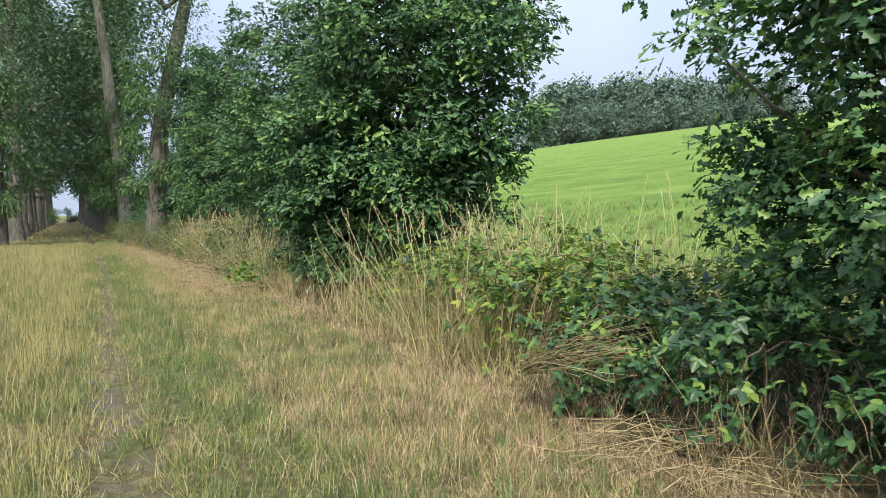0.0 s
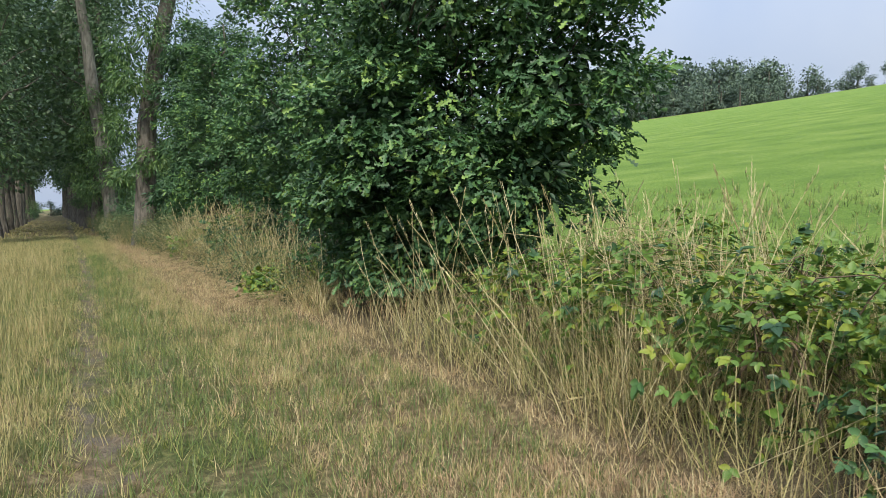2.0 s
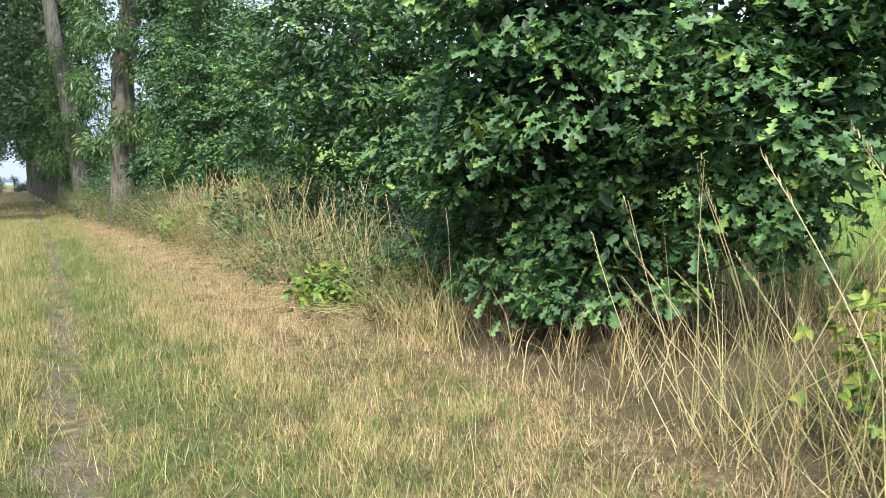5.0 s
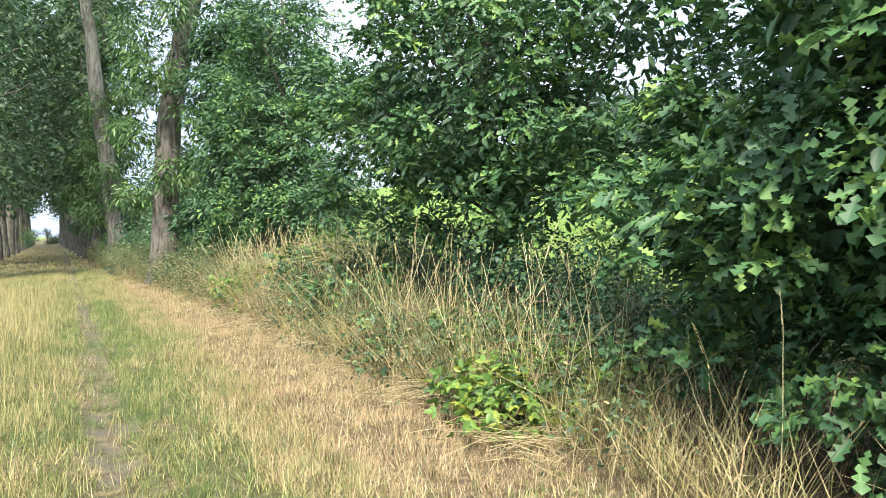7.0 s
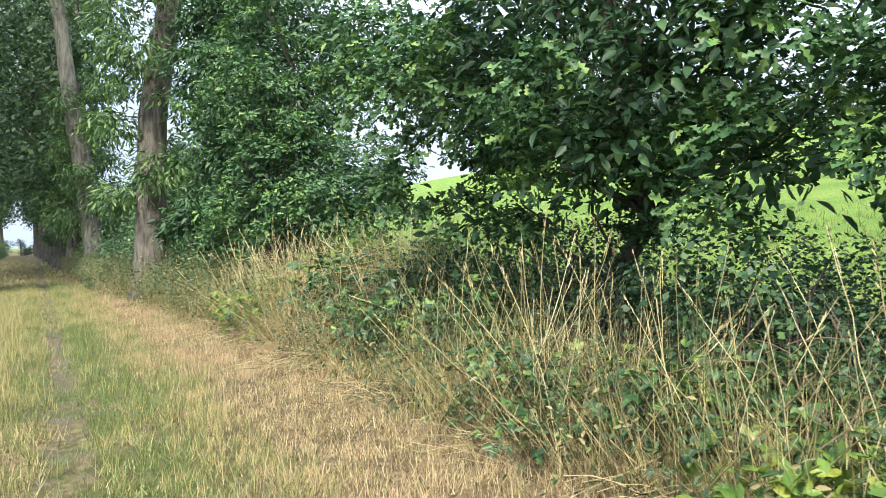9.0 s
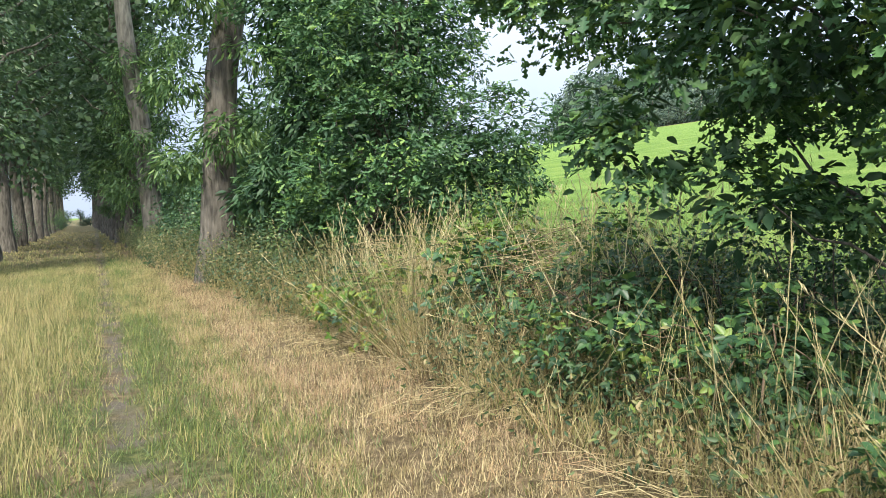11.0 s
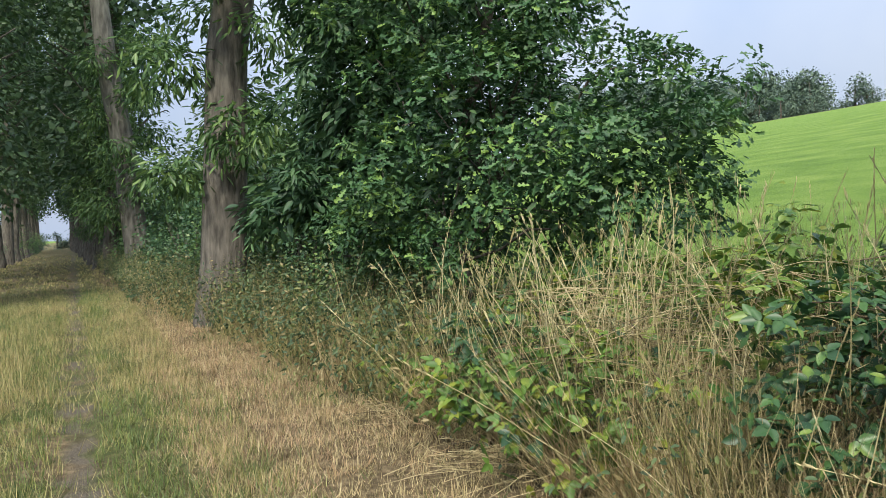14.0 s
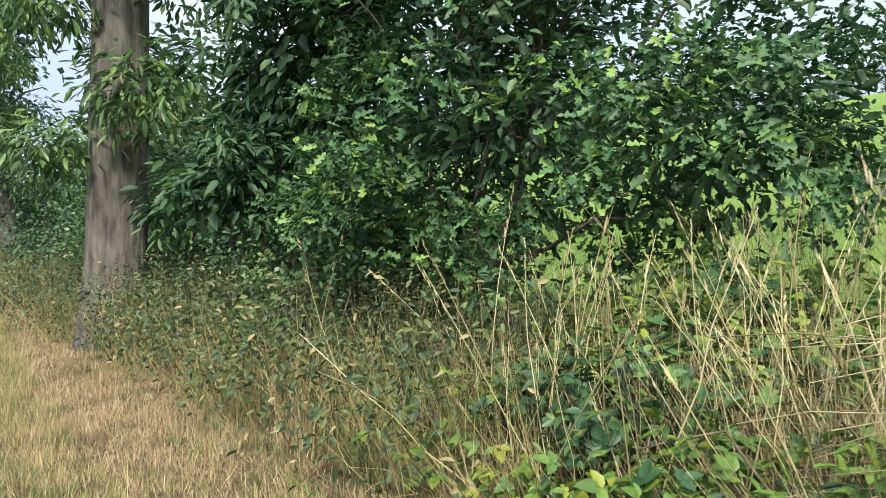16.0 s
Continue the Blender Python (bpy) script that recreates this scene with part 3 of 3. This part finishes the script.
for y in np.arange(27.5, 75, 1.9):
    shrub(3.3 + random.uniform(-0.3, 0.5), y + random.uniform(-0.5, 0.5), random.randrange(3), random.uniform(0.8, 1.25) if y > 34 else random.uniform(0.4, 0.6))
    if 34 < y < 58:
        shrub(4.6 + random.uniform(-0.4, 0.6), y + random.uniform(-0.5, 0.5), random.randrange(3), random.uniform(1.2, 1.9))
        shrub(6.2 + random.uniform(-0.4, 0.8), y + random.uniform(-0.5, 0.5), random.randrange(3), random.uniform(1.6, 2.4))
for y in np.arange(13.4, 20.5, 0.75):
    shrub(4.5 + random.uniform(-0.25, 0.3), y, 0, random.uniform(0.42, 0.6))
    shrub(5.4 + random.uniform(-0.3, 0.3), y + 0.3, 2, random.uniform(0.42, 0.55))

# ---- brambles on the bank ----
bramble_leaf_single = mesh_of("leaf", BRAMBLE_LEAF[0], [BRAMBLE_LEAF[1]], bramble_piece_mat)


def bramble(x, y, blobs, tufts, seed, mat, label, singles=60, size=0.075):
    r = np.random.default_rng(seed)
    z0 = float(height(x, y))
    t = thing("bramble_bush", label, "bramble", (x, y, z0), group="brambles on the bank")
    c, o = blob_points(blobs, tufts, r, 0.55, 1.06)
    s = Soup()
    base, normal, along = sprays(s, BRAMBLE_LEAF, c, o, 3, 0.08, size, r, 0.15, 0.8)
    part("foliage", s.mesh("foliage", mat), t, kind="stuff")
    for q in range(14):
        w = Soup()
        i = r.integers(len(c))
        a = np.array([r.normal(0, 0.3), r.normal(0, 0.4), -0.05])
        tube(w, bent(a, c[i] + [0, 0, 0.08], 7, 0.35, r), np.linspace(0.008, 0.003, 7), 5)
        part("cane", w.mesh("cane", cane_mat, True), t)
    for i in r.choice(len(base), singles, replace=False):
        ob = part("leaf", bramble_leaf_single, t)
        q = turns(normal[i:i + 1], along[i:i + 1])[0]
        ob.matrix_basis = Matrix.Translation(Vector(base[i]) + Vector((0, 0, 0.025))) @ Matrix(q.tolist()).to_4x4() @ Matrix.Scale(size * r.uniform(0.9, 1.3), 4)
    return t


seed = 100
for x, y, h, mat, label in [
        (3.5, 1.6, 0.85, bramble_mat, "dark green bramble thicket spilling over the verge"),
        (3.6, 2.9, 0.95, bramble_mat, "dark green bramble thicket spilling over the verge"),
        (3.6, 4.2, 0.95, bramble_mat, "dark green bramble thicket spilling over the verge"),
        (4.9, 2.6, 1.1, bramble_mat, "dark green bramble thicket behind the verge"),
        (4.9, 4.4, 1.15, bright_mat, "yellow-green weedy bramble on the field bank"),
        (3.8, 5.6, 1.1, bright_mat, "bramble mixed with dry grass on the bank"),
        (4.0, 7.0, 1.2, bright_mat, "yellow-green bramble mixed with dry grass"),
        (3.9, 8.4, 1.0, bright_mat, "bramble mixed with dry grass below an oak"),
        (5.0, 6.4, 1.25, bright_mat, "yellow-green weedy bramble on the field bank"),
        (3.8, 18.6, 0.85, bramble_mat, "dark low bramble under an oak"),
        (3.8, 19.9, 1.05, bramble_mat, "dark green bramble in the hedge gap"),
        (3.9, 21.2, 1.15, bramble_mat, "dark green bramble in the hedge gap"),
        (5.1, 20.6, 1.25, bright_mat, "yellow-green bramble matted with dry grass"),
        (4.6, 22.4, 1.3, bright_mat, "yellow-green bramble matted with dry grass"),
        (3.7, 24.0, 1.0, bramble_mat, "yellow-green bramble matted with dry grass"),
        (3.4, 22.9, 0.9, bright_mat, "bramble matted with dry grass"),
        (4.7, 24.0, 1.2, bright_mat, "yellow-green bramble matted with dry grass"),
        (5.6, 22.4, 1.3, bright_mat, "yellow-green bramble matted with dry grass"),
        (3.6, 24.9, 0.75, bright_mat, "fresh yellow-green bramble sprigs in dry grass"),
        (4.3, 24.7, 1.15, bright_mat, "fresh yellow-green bramble sprigs in dry grass"),
        (5.4, 8.0, 1.2, bright_mat, "yellow-green weedy bramble on the field bank"),
        # dark leaf colour here paints in the shade below the oak
        (3.5, 16.6, 0.5, bramble_mat, "low green weeds in the long grass"),
        (3.35, 14.2, 0.4, bright_mat, "low fresh green weeds in the long grass"),
        (3.5, 23.8, 0.6, bright_mat, "low fresh green weeds in the long grass"),
        (3.8, 15.2, 0.6, bramble_mat, "low bramble in the shade of an oak")]:
    seed += 1
    bramble(x, y, [(0, 0, h * 0.36, 0.75, 0.85, h * 0.45)] + [(random.uniform(-0.5, 0.5), random.uniform(-0.6, 0.6), h * random.uniform(0.35, 0.75), random.uniform(0.25, 0.45), random.uniform(0.25, 0.45), h * random.uniform(0.22, 0.38)) for q in range(5)], 310, seed, mat, label)

# ---- tall dry grass ----
def stalk_mesh(seed):
    """One dry flowering stem of unit height with a feathery seed head."""
    r = np.random.default_rng(seed)
    s = Soup()
    lean = r.uniform(0.08, 0.3)
    zs = np.linspace(0, 1, 8)
    pts = np.c_[lean * zs ** 2, r.normal(0, 0.006, 8), zs]
    tube(s, pts, np.linspace(0.003, 0.0012, 8), 4)
    k = 12
    u = r.uniform(0.84, 1.0, k)
    at = np.c_[lean * u ** 2, np.zeros(k), u]
    a = r.uniform(0, 6.28, k)
    along = np.c_[np.cos(a) * 0.35, np.sin(a) * 0.35, np.ones(k)]
    s.scatter(FAR_LEAF, at, turns(np.c_[np.cos(a), np.sin(a), np.zeros(k)] + 0.01, along), np.c_[np.full(k, 0.007), r.uniform(0.02, 0.04, k), np.full(k, 0.01)])
    return s.mesh("stalk", stalk_mat)


stalk_meshes = [stalk_mesh(i) for i in range(70, 76)]


def grass_clump(x, y, stems, tall, spread, seed, mat, label, fine=200):
    r = np.random.default_rng(seed)
    z0 = float(height(x, y))
    t = thing("dry_grass_clump", label, "grass", (x, y, z0), group="tall dry grass")
    s = Soup()
    foot = 2.9 - x  # the mower keeps the verge clear
    bx, by = np.maximum(r.normal(0, spread, fine), foot + r.uniform(0, 0.15, fine)), r.normal(0, spread, fine)
    blades(s, bx + x, by + y, tall * r.uniform(0.35, 1.0, fine), r.uniform(0.004, 0.008, fine), 0.65, r, 1)
    me = s.mesh("grass_tuft", mat)
    ob = part("grass_tuft", me, t, kind="stuff")
    ob.matrix_basis = pose(-x, -y, -z0)
    for i in range(stems):
        ob = part("stalk", stalk_meshes[r.integers(6)], t)
        h = tall * r.uniform(0.8, 1.25)
        px, py = r.normal(0, spread, 2)
        px = max(px, foot + r.uniform(0, 0.2))
        ob.matrix_basis = pose(px, py, float(height(px + x, py + y)) - z0 - 0.02, r.normal(0, 20), r.normal(0, 20), r.uniform(0, 360)) @ Matrix.Diagonal((h, h, h, 1))


seed = 400
for x, y, stems, tall, spread, mat in [
        (3.2, 22.6, 40, 1.35, 0.28, straw_mat), (3.5, 23.1, 30, 1.3, 0.3, straw_mat), (3.3, 21.9, 14, 1.1, 0.25, tan_mat),
        (3.4, 6.6, 22, 1.15, 0.3, straw_mat), (3.6, 7.4, 26, 1.3, 0.3, straw_mat), (4.3, 6.2, 26, 1.35, 0.25, straw_mat), (3.5, 8.3, 18, 1.3, 0.35, tan_mat),
        (4.4, 7.6, 18, 1.3, 0.4, tan_mat), (5.2, 5.2, 16, 1.4, 0.5, tan_mat), (5.6, 3.8, 16, 1.4, 0.5, tan_mat), (5.4, 7.2, 16, 1.3, 0.5, tan_mat), (3.3, 9.3, 12, 1.2, 0.3, tan_mat),
        (3.2, 5.3, 14, 0.9, 0.3, tan_mat), (3.0, 4.3, 10, 0.7, 0.25, straw_mat), (3.1, 2.8, 10, 0.6, 0.3, straw_mat),
        (3.2, 13.4, 14, 1.1, 0.3, tan_mat), (3.3, 14.4, 16, 1.15, 0.35, tan_mat), (3.3, 15.4, 18, 1.2, 0.35, tan_mat), (3.2, 16.4, 18, 1.2, 0.35, straw_mat), (3.3, 17.4, 16, 1.15, 0.35, tan_mat), (2.9, 14.9, 10, 0.7, 0.3, straw_mat),
        (3.0, 16.9, 10, 0.7, 0.3, straw_mat), (3.1, 12.3, 10, 0.9, 0.3, tan_mat),
        (3.1, 20.6, 10, 0.9, 0.3, straw_mat), (3.2, 24.2, 20, 1.2, 0.35, straw_mat), (3.9, 23.4, 22, 1.3, 0.35, straw_mat), (4.3, 21.8, 18, 1.3, 0.4, straw_mat), (4.9, 23.0, 18, 1.4, 0.45, straw_mat),
        (5.3, 21.4, 16, 1.3, 0.5, tan_mat), (5.6, 19.6, 14, 1.3, 0.5, tan_mat), (5.7, 22.6, 14, 1.3, 0.5, tan_mat), (3.4, 25.2, 16, 1.25, 0.3, tan_mat), (3.2, 26.2, 12, 1.1, 0.3, tan_mat), (2.9, 25.0, 10, 0.7, 0.3, straw_mat)] + [
        (3.1 + 0.075 * q, random.uniform(19.8, 25.2), 7, 1.0 + 0.012 * q + random.uniform(0, 0.3), 0.32, straw_mat if q % 3 else tan_mat) for q in range(42)] + [
        (3.25 + 0.1 * (q % 5), 14.8 + 0.6 * q, 8, random.uniform(0.9, 1.25), 0.2, (tan_mat, straw_mat)[q % 2]) for q in range(7)] + [
        (random.uniform(3.2, 5.4), random.uniform(5.0, 9.0), 6, random.uniform(0.9, 1.3), 0.3, random.choice((straw_mat, tan_mat, tan_mat))) for q in range(20)]:
    seed += 1
    grass_clump(x, y, stems, tall, spread, seed, mat, "tall bleached grass with feathery seed heads on the bank", 800 if x < 3.6 and 21.5 < y < 23.5 else 220)

# ---- dull weeds along the foot of the hedge ----
for i, y in enumerate(np.r_[np.arange(13.0, 60, 0.9), np.arange(24.6, 37, 0.8)]):
    r = np.random.default_rng(800 + i)
    x = 2.95 - 0.085 * min(max(0, y - 25), 12) + random.uniform(-0.1, 0.2) + (0.45 if i >= 53 else 0.0)
    z0 = float(height(x, y))
    t = thing("verge_weeds", "dull brown-green weeds at the hedge foot", "weeds", (x, y, z0), group="weeds at the hedge foot")
    s = Soup()
    tall = y > 24.5
    c, o = blob_points([(0, 0, 0.4, 0.5, 0.6, 0.5), (0.3, 0.2, 0.85, 0.5, 0.5, 0.45), (-0.1, 0.3, 0.6, 0.4, 0.4, 0.4)] if tall else [(0, 0, 0.28, 0.42, 0.55, 0.34), (0.3, 0.2, 0.45 if y < 25 else 0.6, 0.4, 0.45, 0.4)], 120 if tall else 90, r, 0.3, 1.05)
    sprays(s, MID_LEAF, c, o, 5, 0.1, 0.062 if tall else 0.05, r, 0.1, 0.5)
    part("foliage", s.mesh("foliage", weed_mat), t, kind="stuff")
    s = Soup()
    blades(s, x + np.abs(r.normal(0, 0.4, 280)) - 0.1, y + r.normal(0, 0.4, 280), r.uniform(0.2, 0.5 if y < 24 else 1.3, 280), r.uniform(0.004, 0.009, 280), 0.5, r, 1)
    ob = part("dry_stems", s.mesh("dry_stems", tan_mat if i % 3 else straw_mat), t, kind="stuff")
    ob.matrix_basis = pose(-x, -y, -z0)

# ---- wood beyond the field ----
def wood_crown(seed):
    r = np.random.default_rng(seed)
    s = Soup()
    blobs = [(r.normal(0, 1.6), r.normal(0, 1.6), z, r.uniform(1.6, 2.8), r.uniform(1.6, 2.8), r.uniform(1.3, 2.2)) for z in (0.8, 1.8, 3.4, 5.0, 6.4)]
    c, o = blob_points(blobs, 150, r)
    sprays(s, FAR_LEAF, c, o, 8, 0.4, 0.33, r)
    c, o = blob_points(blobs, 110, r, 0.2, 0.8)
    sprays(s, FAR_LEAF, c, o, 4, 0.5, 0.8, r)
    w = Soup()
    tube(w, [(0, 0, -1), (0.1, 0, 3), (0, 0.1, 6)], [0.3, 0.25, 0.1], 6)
    return s.mesh("crown", hazed_leaf_mat), w.mesh("trunk", oak_bark, True)


wood = [wood_crown(i) for i in (31, 32, 33, 34)]


def far_tree(m, i, label, group):
    ob = thing("woodland_tree", label, "tree", group=group)
    ob.matrix_basis = m
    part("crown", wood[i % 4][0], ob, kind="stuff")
    part("trunk", wood[i % 4][1], ob)


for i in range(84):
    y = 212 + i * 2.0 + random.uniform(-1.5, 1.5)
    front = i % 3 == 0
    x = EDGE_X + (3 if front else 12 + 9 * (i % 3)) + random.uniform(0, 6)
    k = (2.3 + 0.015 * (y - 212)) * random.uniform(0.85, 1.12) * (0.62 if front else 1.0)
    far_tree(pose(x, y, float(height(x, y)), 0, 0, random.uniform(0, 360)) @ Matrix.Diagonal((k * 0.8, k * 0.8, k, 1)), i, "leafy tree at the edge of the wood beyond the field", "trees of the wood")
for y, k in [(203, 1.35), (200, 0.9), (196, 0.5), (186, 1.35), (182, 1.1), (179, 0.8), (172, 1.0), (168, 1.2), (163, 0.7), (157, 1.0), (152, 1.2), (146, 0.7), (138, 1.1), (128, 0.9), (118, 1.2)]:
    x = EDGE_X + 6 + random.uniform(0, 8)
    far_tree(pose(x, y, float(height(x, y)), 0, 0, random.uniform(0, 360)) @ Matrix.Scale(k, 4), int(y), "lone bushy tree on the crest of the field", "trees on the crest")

# ---- grass of the track and verge ----
def strip(name, label, mat, x0, x1, y0, y1, per, length, width, lean, keep, seed, seg=2):
    r = np.random.default_rng(seed)
    k = int((x1 - x0) * (y1 - y0) * per / 7)
    x, y = r.uniform(x0, x1, k), r.uniform(y0, y1, k)
    ok = r.uniform(0, 1, k) < keep(x, y)
    x, y = np.repeat(x[ok], 7), np.repeat(y[ok], 7)
    tall = np.repeat(r.uniform(0.55, 1.35, ok.sum()), 7)
    s = Soup()
    k = len(x)
    x, y = x + r.normal(0, 0.028, k), y + r.normal(0, 0.028, k)
    blades(s, x, y, length * tall * r.uniform(0.6, 1.2, k), width * r.uniform(0.7, 1.3, k), lean, r, seg)
    tagged(new(name, s.mesh(name, mat)), label, "grass", kind="stuff")


def off_rut(x, y):
    return np.clip((np.abs(x - rut_at(y)) - 0.03) / 0.2, 0.2, 1)


strip("track_grass", "dry tan grass along the middle of the track", tan_mat, -3.2, 1.7, 1.5, 45, 1500, 0.15, 0.0055, 0.6,
      lambda x, y: off_rut(x, y) * np.clip((45 - y) / 10, 0, 1) * np.clip(1.2 - drift(x, y, 1.2, 1) - 0.25 * np.exp(-((y - 8.5) / 4) ** 2) - (0.9 - 0.4 * np.clip((y - 13) / 6, 0, 1)) * np.exp(-((x - 0.95) / 0.38) ** 2), 0.06, 1), 501, 1)
strip("green_track_grass", "green grass beside the wheel rut", green_mat, -3.2, 2.7, 1.5, 45, 1500, 0.13, 0.006, 0.65,
      lambda x, y: off_rut(x, y) * np.clip((45 - y) / 10, 0, 1) * np.clip(drift(x, y, 1.2, 1) * 1.2 - 0.1 + 0.5 * np.exp(-((y - 8.5) / 4.5) ** 2) + (0.7 - 0.35 * np.clip((y - 13) / 6, 0, 1)) * np.exp(-((x - 0.95) / 0.4) ** 2) - np.clip(-x - 0.2, 0, 1) * 0.3 - 0.6 * np.clip((x - 1.5) / 0.4, 0, 1) * np.clip((y - 11) / 3, 0, 1), 0.03, 1), 502, 1)
strip("mown_verge_grass", "pale mown straw on the verge", straw_mat, 1.0, 3.1, 1.2, 42, 2500, 0.105, 0.0055, 0.75,
      lambda x, y: np.clip((45 - y) / 10, 0, 1) * np.clip((x - 1.0) / 0.5, 0, 1) * np.clip(1.3 - 0.7 * drift(x, y, 2, 3) - 0.35 * np.exp(-((y - 8.0) / 3.5) ** 2), 0, 1), 503, 1)
strip("reddish_verge_grass", "reddish dry stubble on the mown verge", red_straw_mat, 1.2, 2.9, 2.0, 36, 1500, 0.1, 0.0055, 0.7,
      lambda x, y: np.clip(drift(x, y, 1.1, 12) * 2.4 - 1.2 + 0.7 * np.exp(-((y - 26) / 6) ** 2) + 0.8 * np.clip((x - 1.7) / 0.4, 0, 1) * np.exp(-((y - 4.2) / 1.6) ** 2), 0, 1), 509, 1)
strip("tall_track_grass", "fine pale flowering grass standing beside the rut", tan_mat, -2.6, 0.1, 1.5, 34, 420, 0.34, 0.0042, 0.35,
      lambda x, y: np.clip(0.35 + drift(x, y, 0.9, 21) * 0.9, 0, 1) * np.clip((rut_at(y) - 0.2 - x) / 0.3, 0, 1) * np.clip((36 - y) / 8, 0, 1), 511)
strip("standing_verge_grass", "thin bleached stems standing on the verge", straw_mat, 0.7, 3.0, 1.5, 14, 170, 0.2, 0.004, 0.6,
      lambda x, y: np.clip(drift(x, y, 1.0, 22) * 1.6 - 0.3, 0.05, 1) * np.clip((14 - y) / 3, 0, 1), 512)
strip("far_track_grass", "dry grass along the distant track", tan_mat, -6, 2.4, 36, 100, 60, 0.11, 0.014, 0.5, lambda x, y: off_rut(x, y) * np.clip((y - 36) / 8, 0, 1) * np.clip((110 - y) / 60, 0, 1), 504)
strip("left_verge_grass", "tall dry grass at the far edge of the track", tan_mat, -7, -3.2, 8, 45, 130, 0.3, 0.007, 0.5, lambda x, y: np.clip(drift(x, y, 1, 5) * 1.4, 0.2, 1), 505)
strip("field_edge_grass", "tall pale grass along the field margin", straw_mat, 5.3, 7.8, 1, 34, 330, 0.75, 0.007, 0.45, lambda x, y: np.clip(1.2 - (x - 5.3) / 2.4, 0.1, 1), 506, 1)
strip("field_grass", "short bright green grass of the rising field", green_mat, 6.3, 16, 0, 55, 130, 0.2, 0.012, 0.5, lambda x, y: np.clip(1.1 - (x - 6.3) / 12, 0.1, 1), 508, 1)
strip("bank_grass", "matted dry grass under the brambles", straw_mat, 2.9, 5.6, 1.5, 30, 240, 0.5, 0.006, 0.8, lambda x, y: np.clip(drift(x, y, 1.4, 8) * 1.5 - 0.2, 0.05, 1), 507)


# ---- straw lying on the verge ----
for i, (x, y) in enumerate([(2.8, 2.4), (2.9, 3.1), (3.6, 6.6), (4.2, 7.6), (4.6, 21.6), (4.0, 20.8), (4.4, 23.0), (3.3, 22.6), (2.75, 13.4), (2.8, 15.0), (2.85, 16.6), (2.8, 18.2), (2.75, 20.0), (2.85, 21.6), (2.8, 23.2), (2.7, 24.6), (3.7, 22.0)]):
    r = np.random.default_rng(900 + i)
    s = Soup()
    k = 80
    a = r.normal(r.uniform(-1.2, 1.2) - 0.9, 0.6, k)
    root = np.c_[x + r.normal(0, 0.22, k), y + r.normal(0, 0.25, k), np.full(k, height(x, y)) + r.uniform(0.02, 0.16, k) if x < 3 else np.full(k, height(x, y)) + r.uniform(0.4, 1.15, k)]
    for q in range(k):
        w = np.array([math.cos(a[q]), math.sin(a[q]), r.normal(-0.02, 0.14)]) * r.uniform(0.3, 0.75)
        tube(s, bent(root[q] - w / 2, root[q] + w / 2, 4, 0.04, r), np.array([0.002, 0.0022, 0.0018, 0.0008]), 3)
    tagged(new("fallen_straw", s.mesh("fallen_straw", straw_mat)), "bundle of bleached straw lying flattened on the verge", "straw", group="flattened straw", kind="stuff")

# ---- a sheaf of straw bent down over the brambles ----
for root, tip, wide, k, seed in [((2.72, 4.35, 0.3), (2.95, 3.45, 0.6), 0.2, 55, 950)]:
    r = np.random.default_rng(seed)
    s = Soup()
    for q in range(k):
        p0 = np.array(root) + r.normal(0, 0.03, 3)
        p1 = np.array(root) + (np.array(tip) - root) * r.uniform(0.6, 1.1) + r.normal(0, wide, 3) * [1, 1, 0.5]
        tube(s, bent(p0, p1, 5, r.uniform(0.0, 0.05), r), np.array([0.0022, 0.0026, 0.0024, 0.002, 0.0008]), 3)
    tagged(new("straw_sheaf", s.mesh("straw_sheaf", straw_mat)), "sheaf of bleached straw bent down over the brambles", "straw", group="flattened straw", kind="stuff")

# ---- far end of the avenue ----
for i in range(9):
    far_tree(pose(-11 + i * 2.3, 157 + random.uniform(-2, 2), 0, 0, 0, i * 70) @ Matrix.Scale(random.uniform(0.3, 0.42), 4), i, "low dark bush closing the far end of the avenue", "bushes at the avenue's end")
for i in range(7):
    x = -30 + i * 3.6 if i < 5 else 3.5 + (i - 5) * 4
    far_tree(pose(x, 172 + random.uniform(-4, 4), 0, 0, 0, i * 50) @ Matrix.Scale(random.uniform(0.9, 1.3), 4), i, "leafy tree closing the far end of the avenue", "trees at the avenue's end")
for y in np.arange(50, 128, 4.5):
    shrub(-3.9 + random.uniform(-0.5, 0.3), y, random.randrange(3), random.uniform(0.6, 1.1))
    if y > 74:
        shrub(2.6 + random.uniform(-0.2, 0.5), y, random.randrange(3), random.uniform(0.6, 1.0))


# ---- a dark sprig on the mown verge ----
t = thing("weed_sprig", "small dark leafy weed standing on the mown verge", "weed", (2.05, 38.2, float(height(2.05, 38.2))))
r = np.random.default_rng(77)
s = Soup()
c, o = blob_points([(0, 0, 0.22, 0.4, 0.3, 0.22)], 60, r)
sprays(s, OVAL_LEAF, c, o, 5, 0.06, 0.09, r)
part("foliage", s.mesh("foliage", cherry_mat), t, kind="stuff")
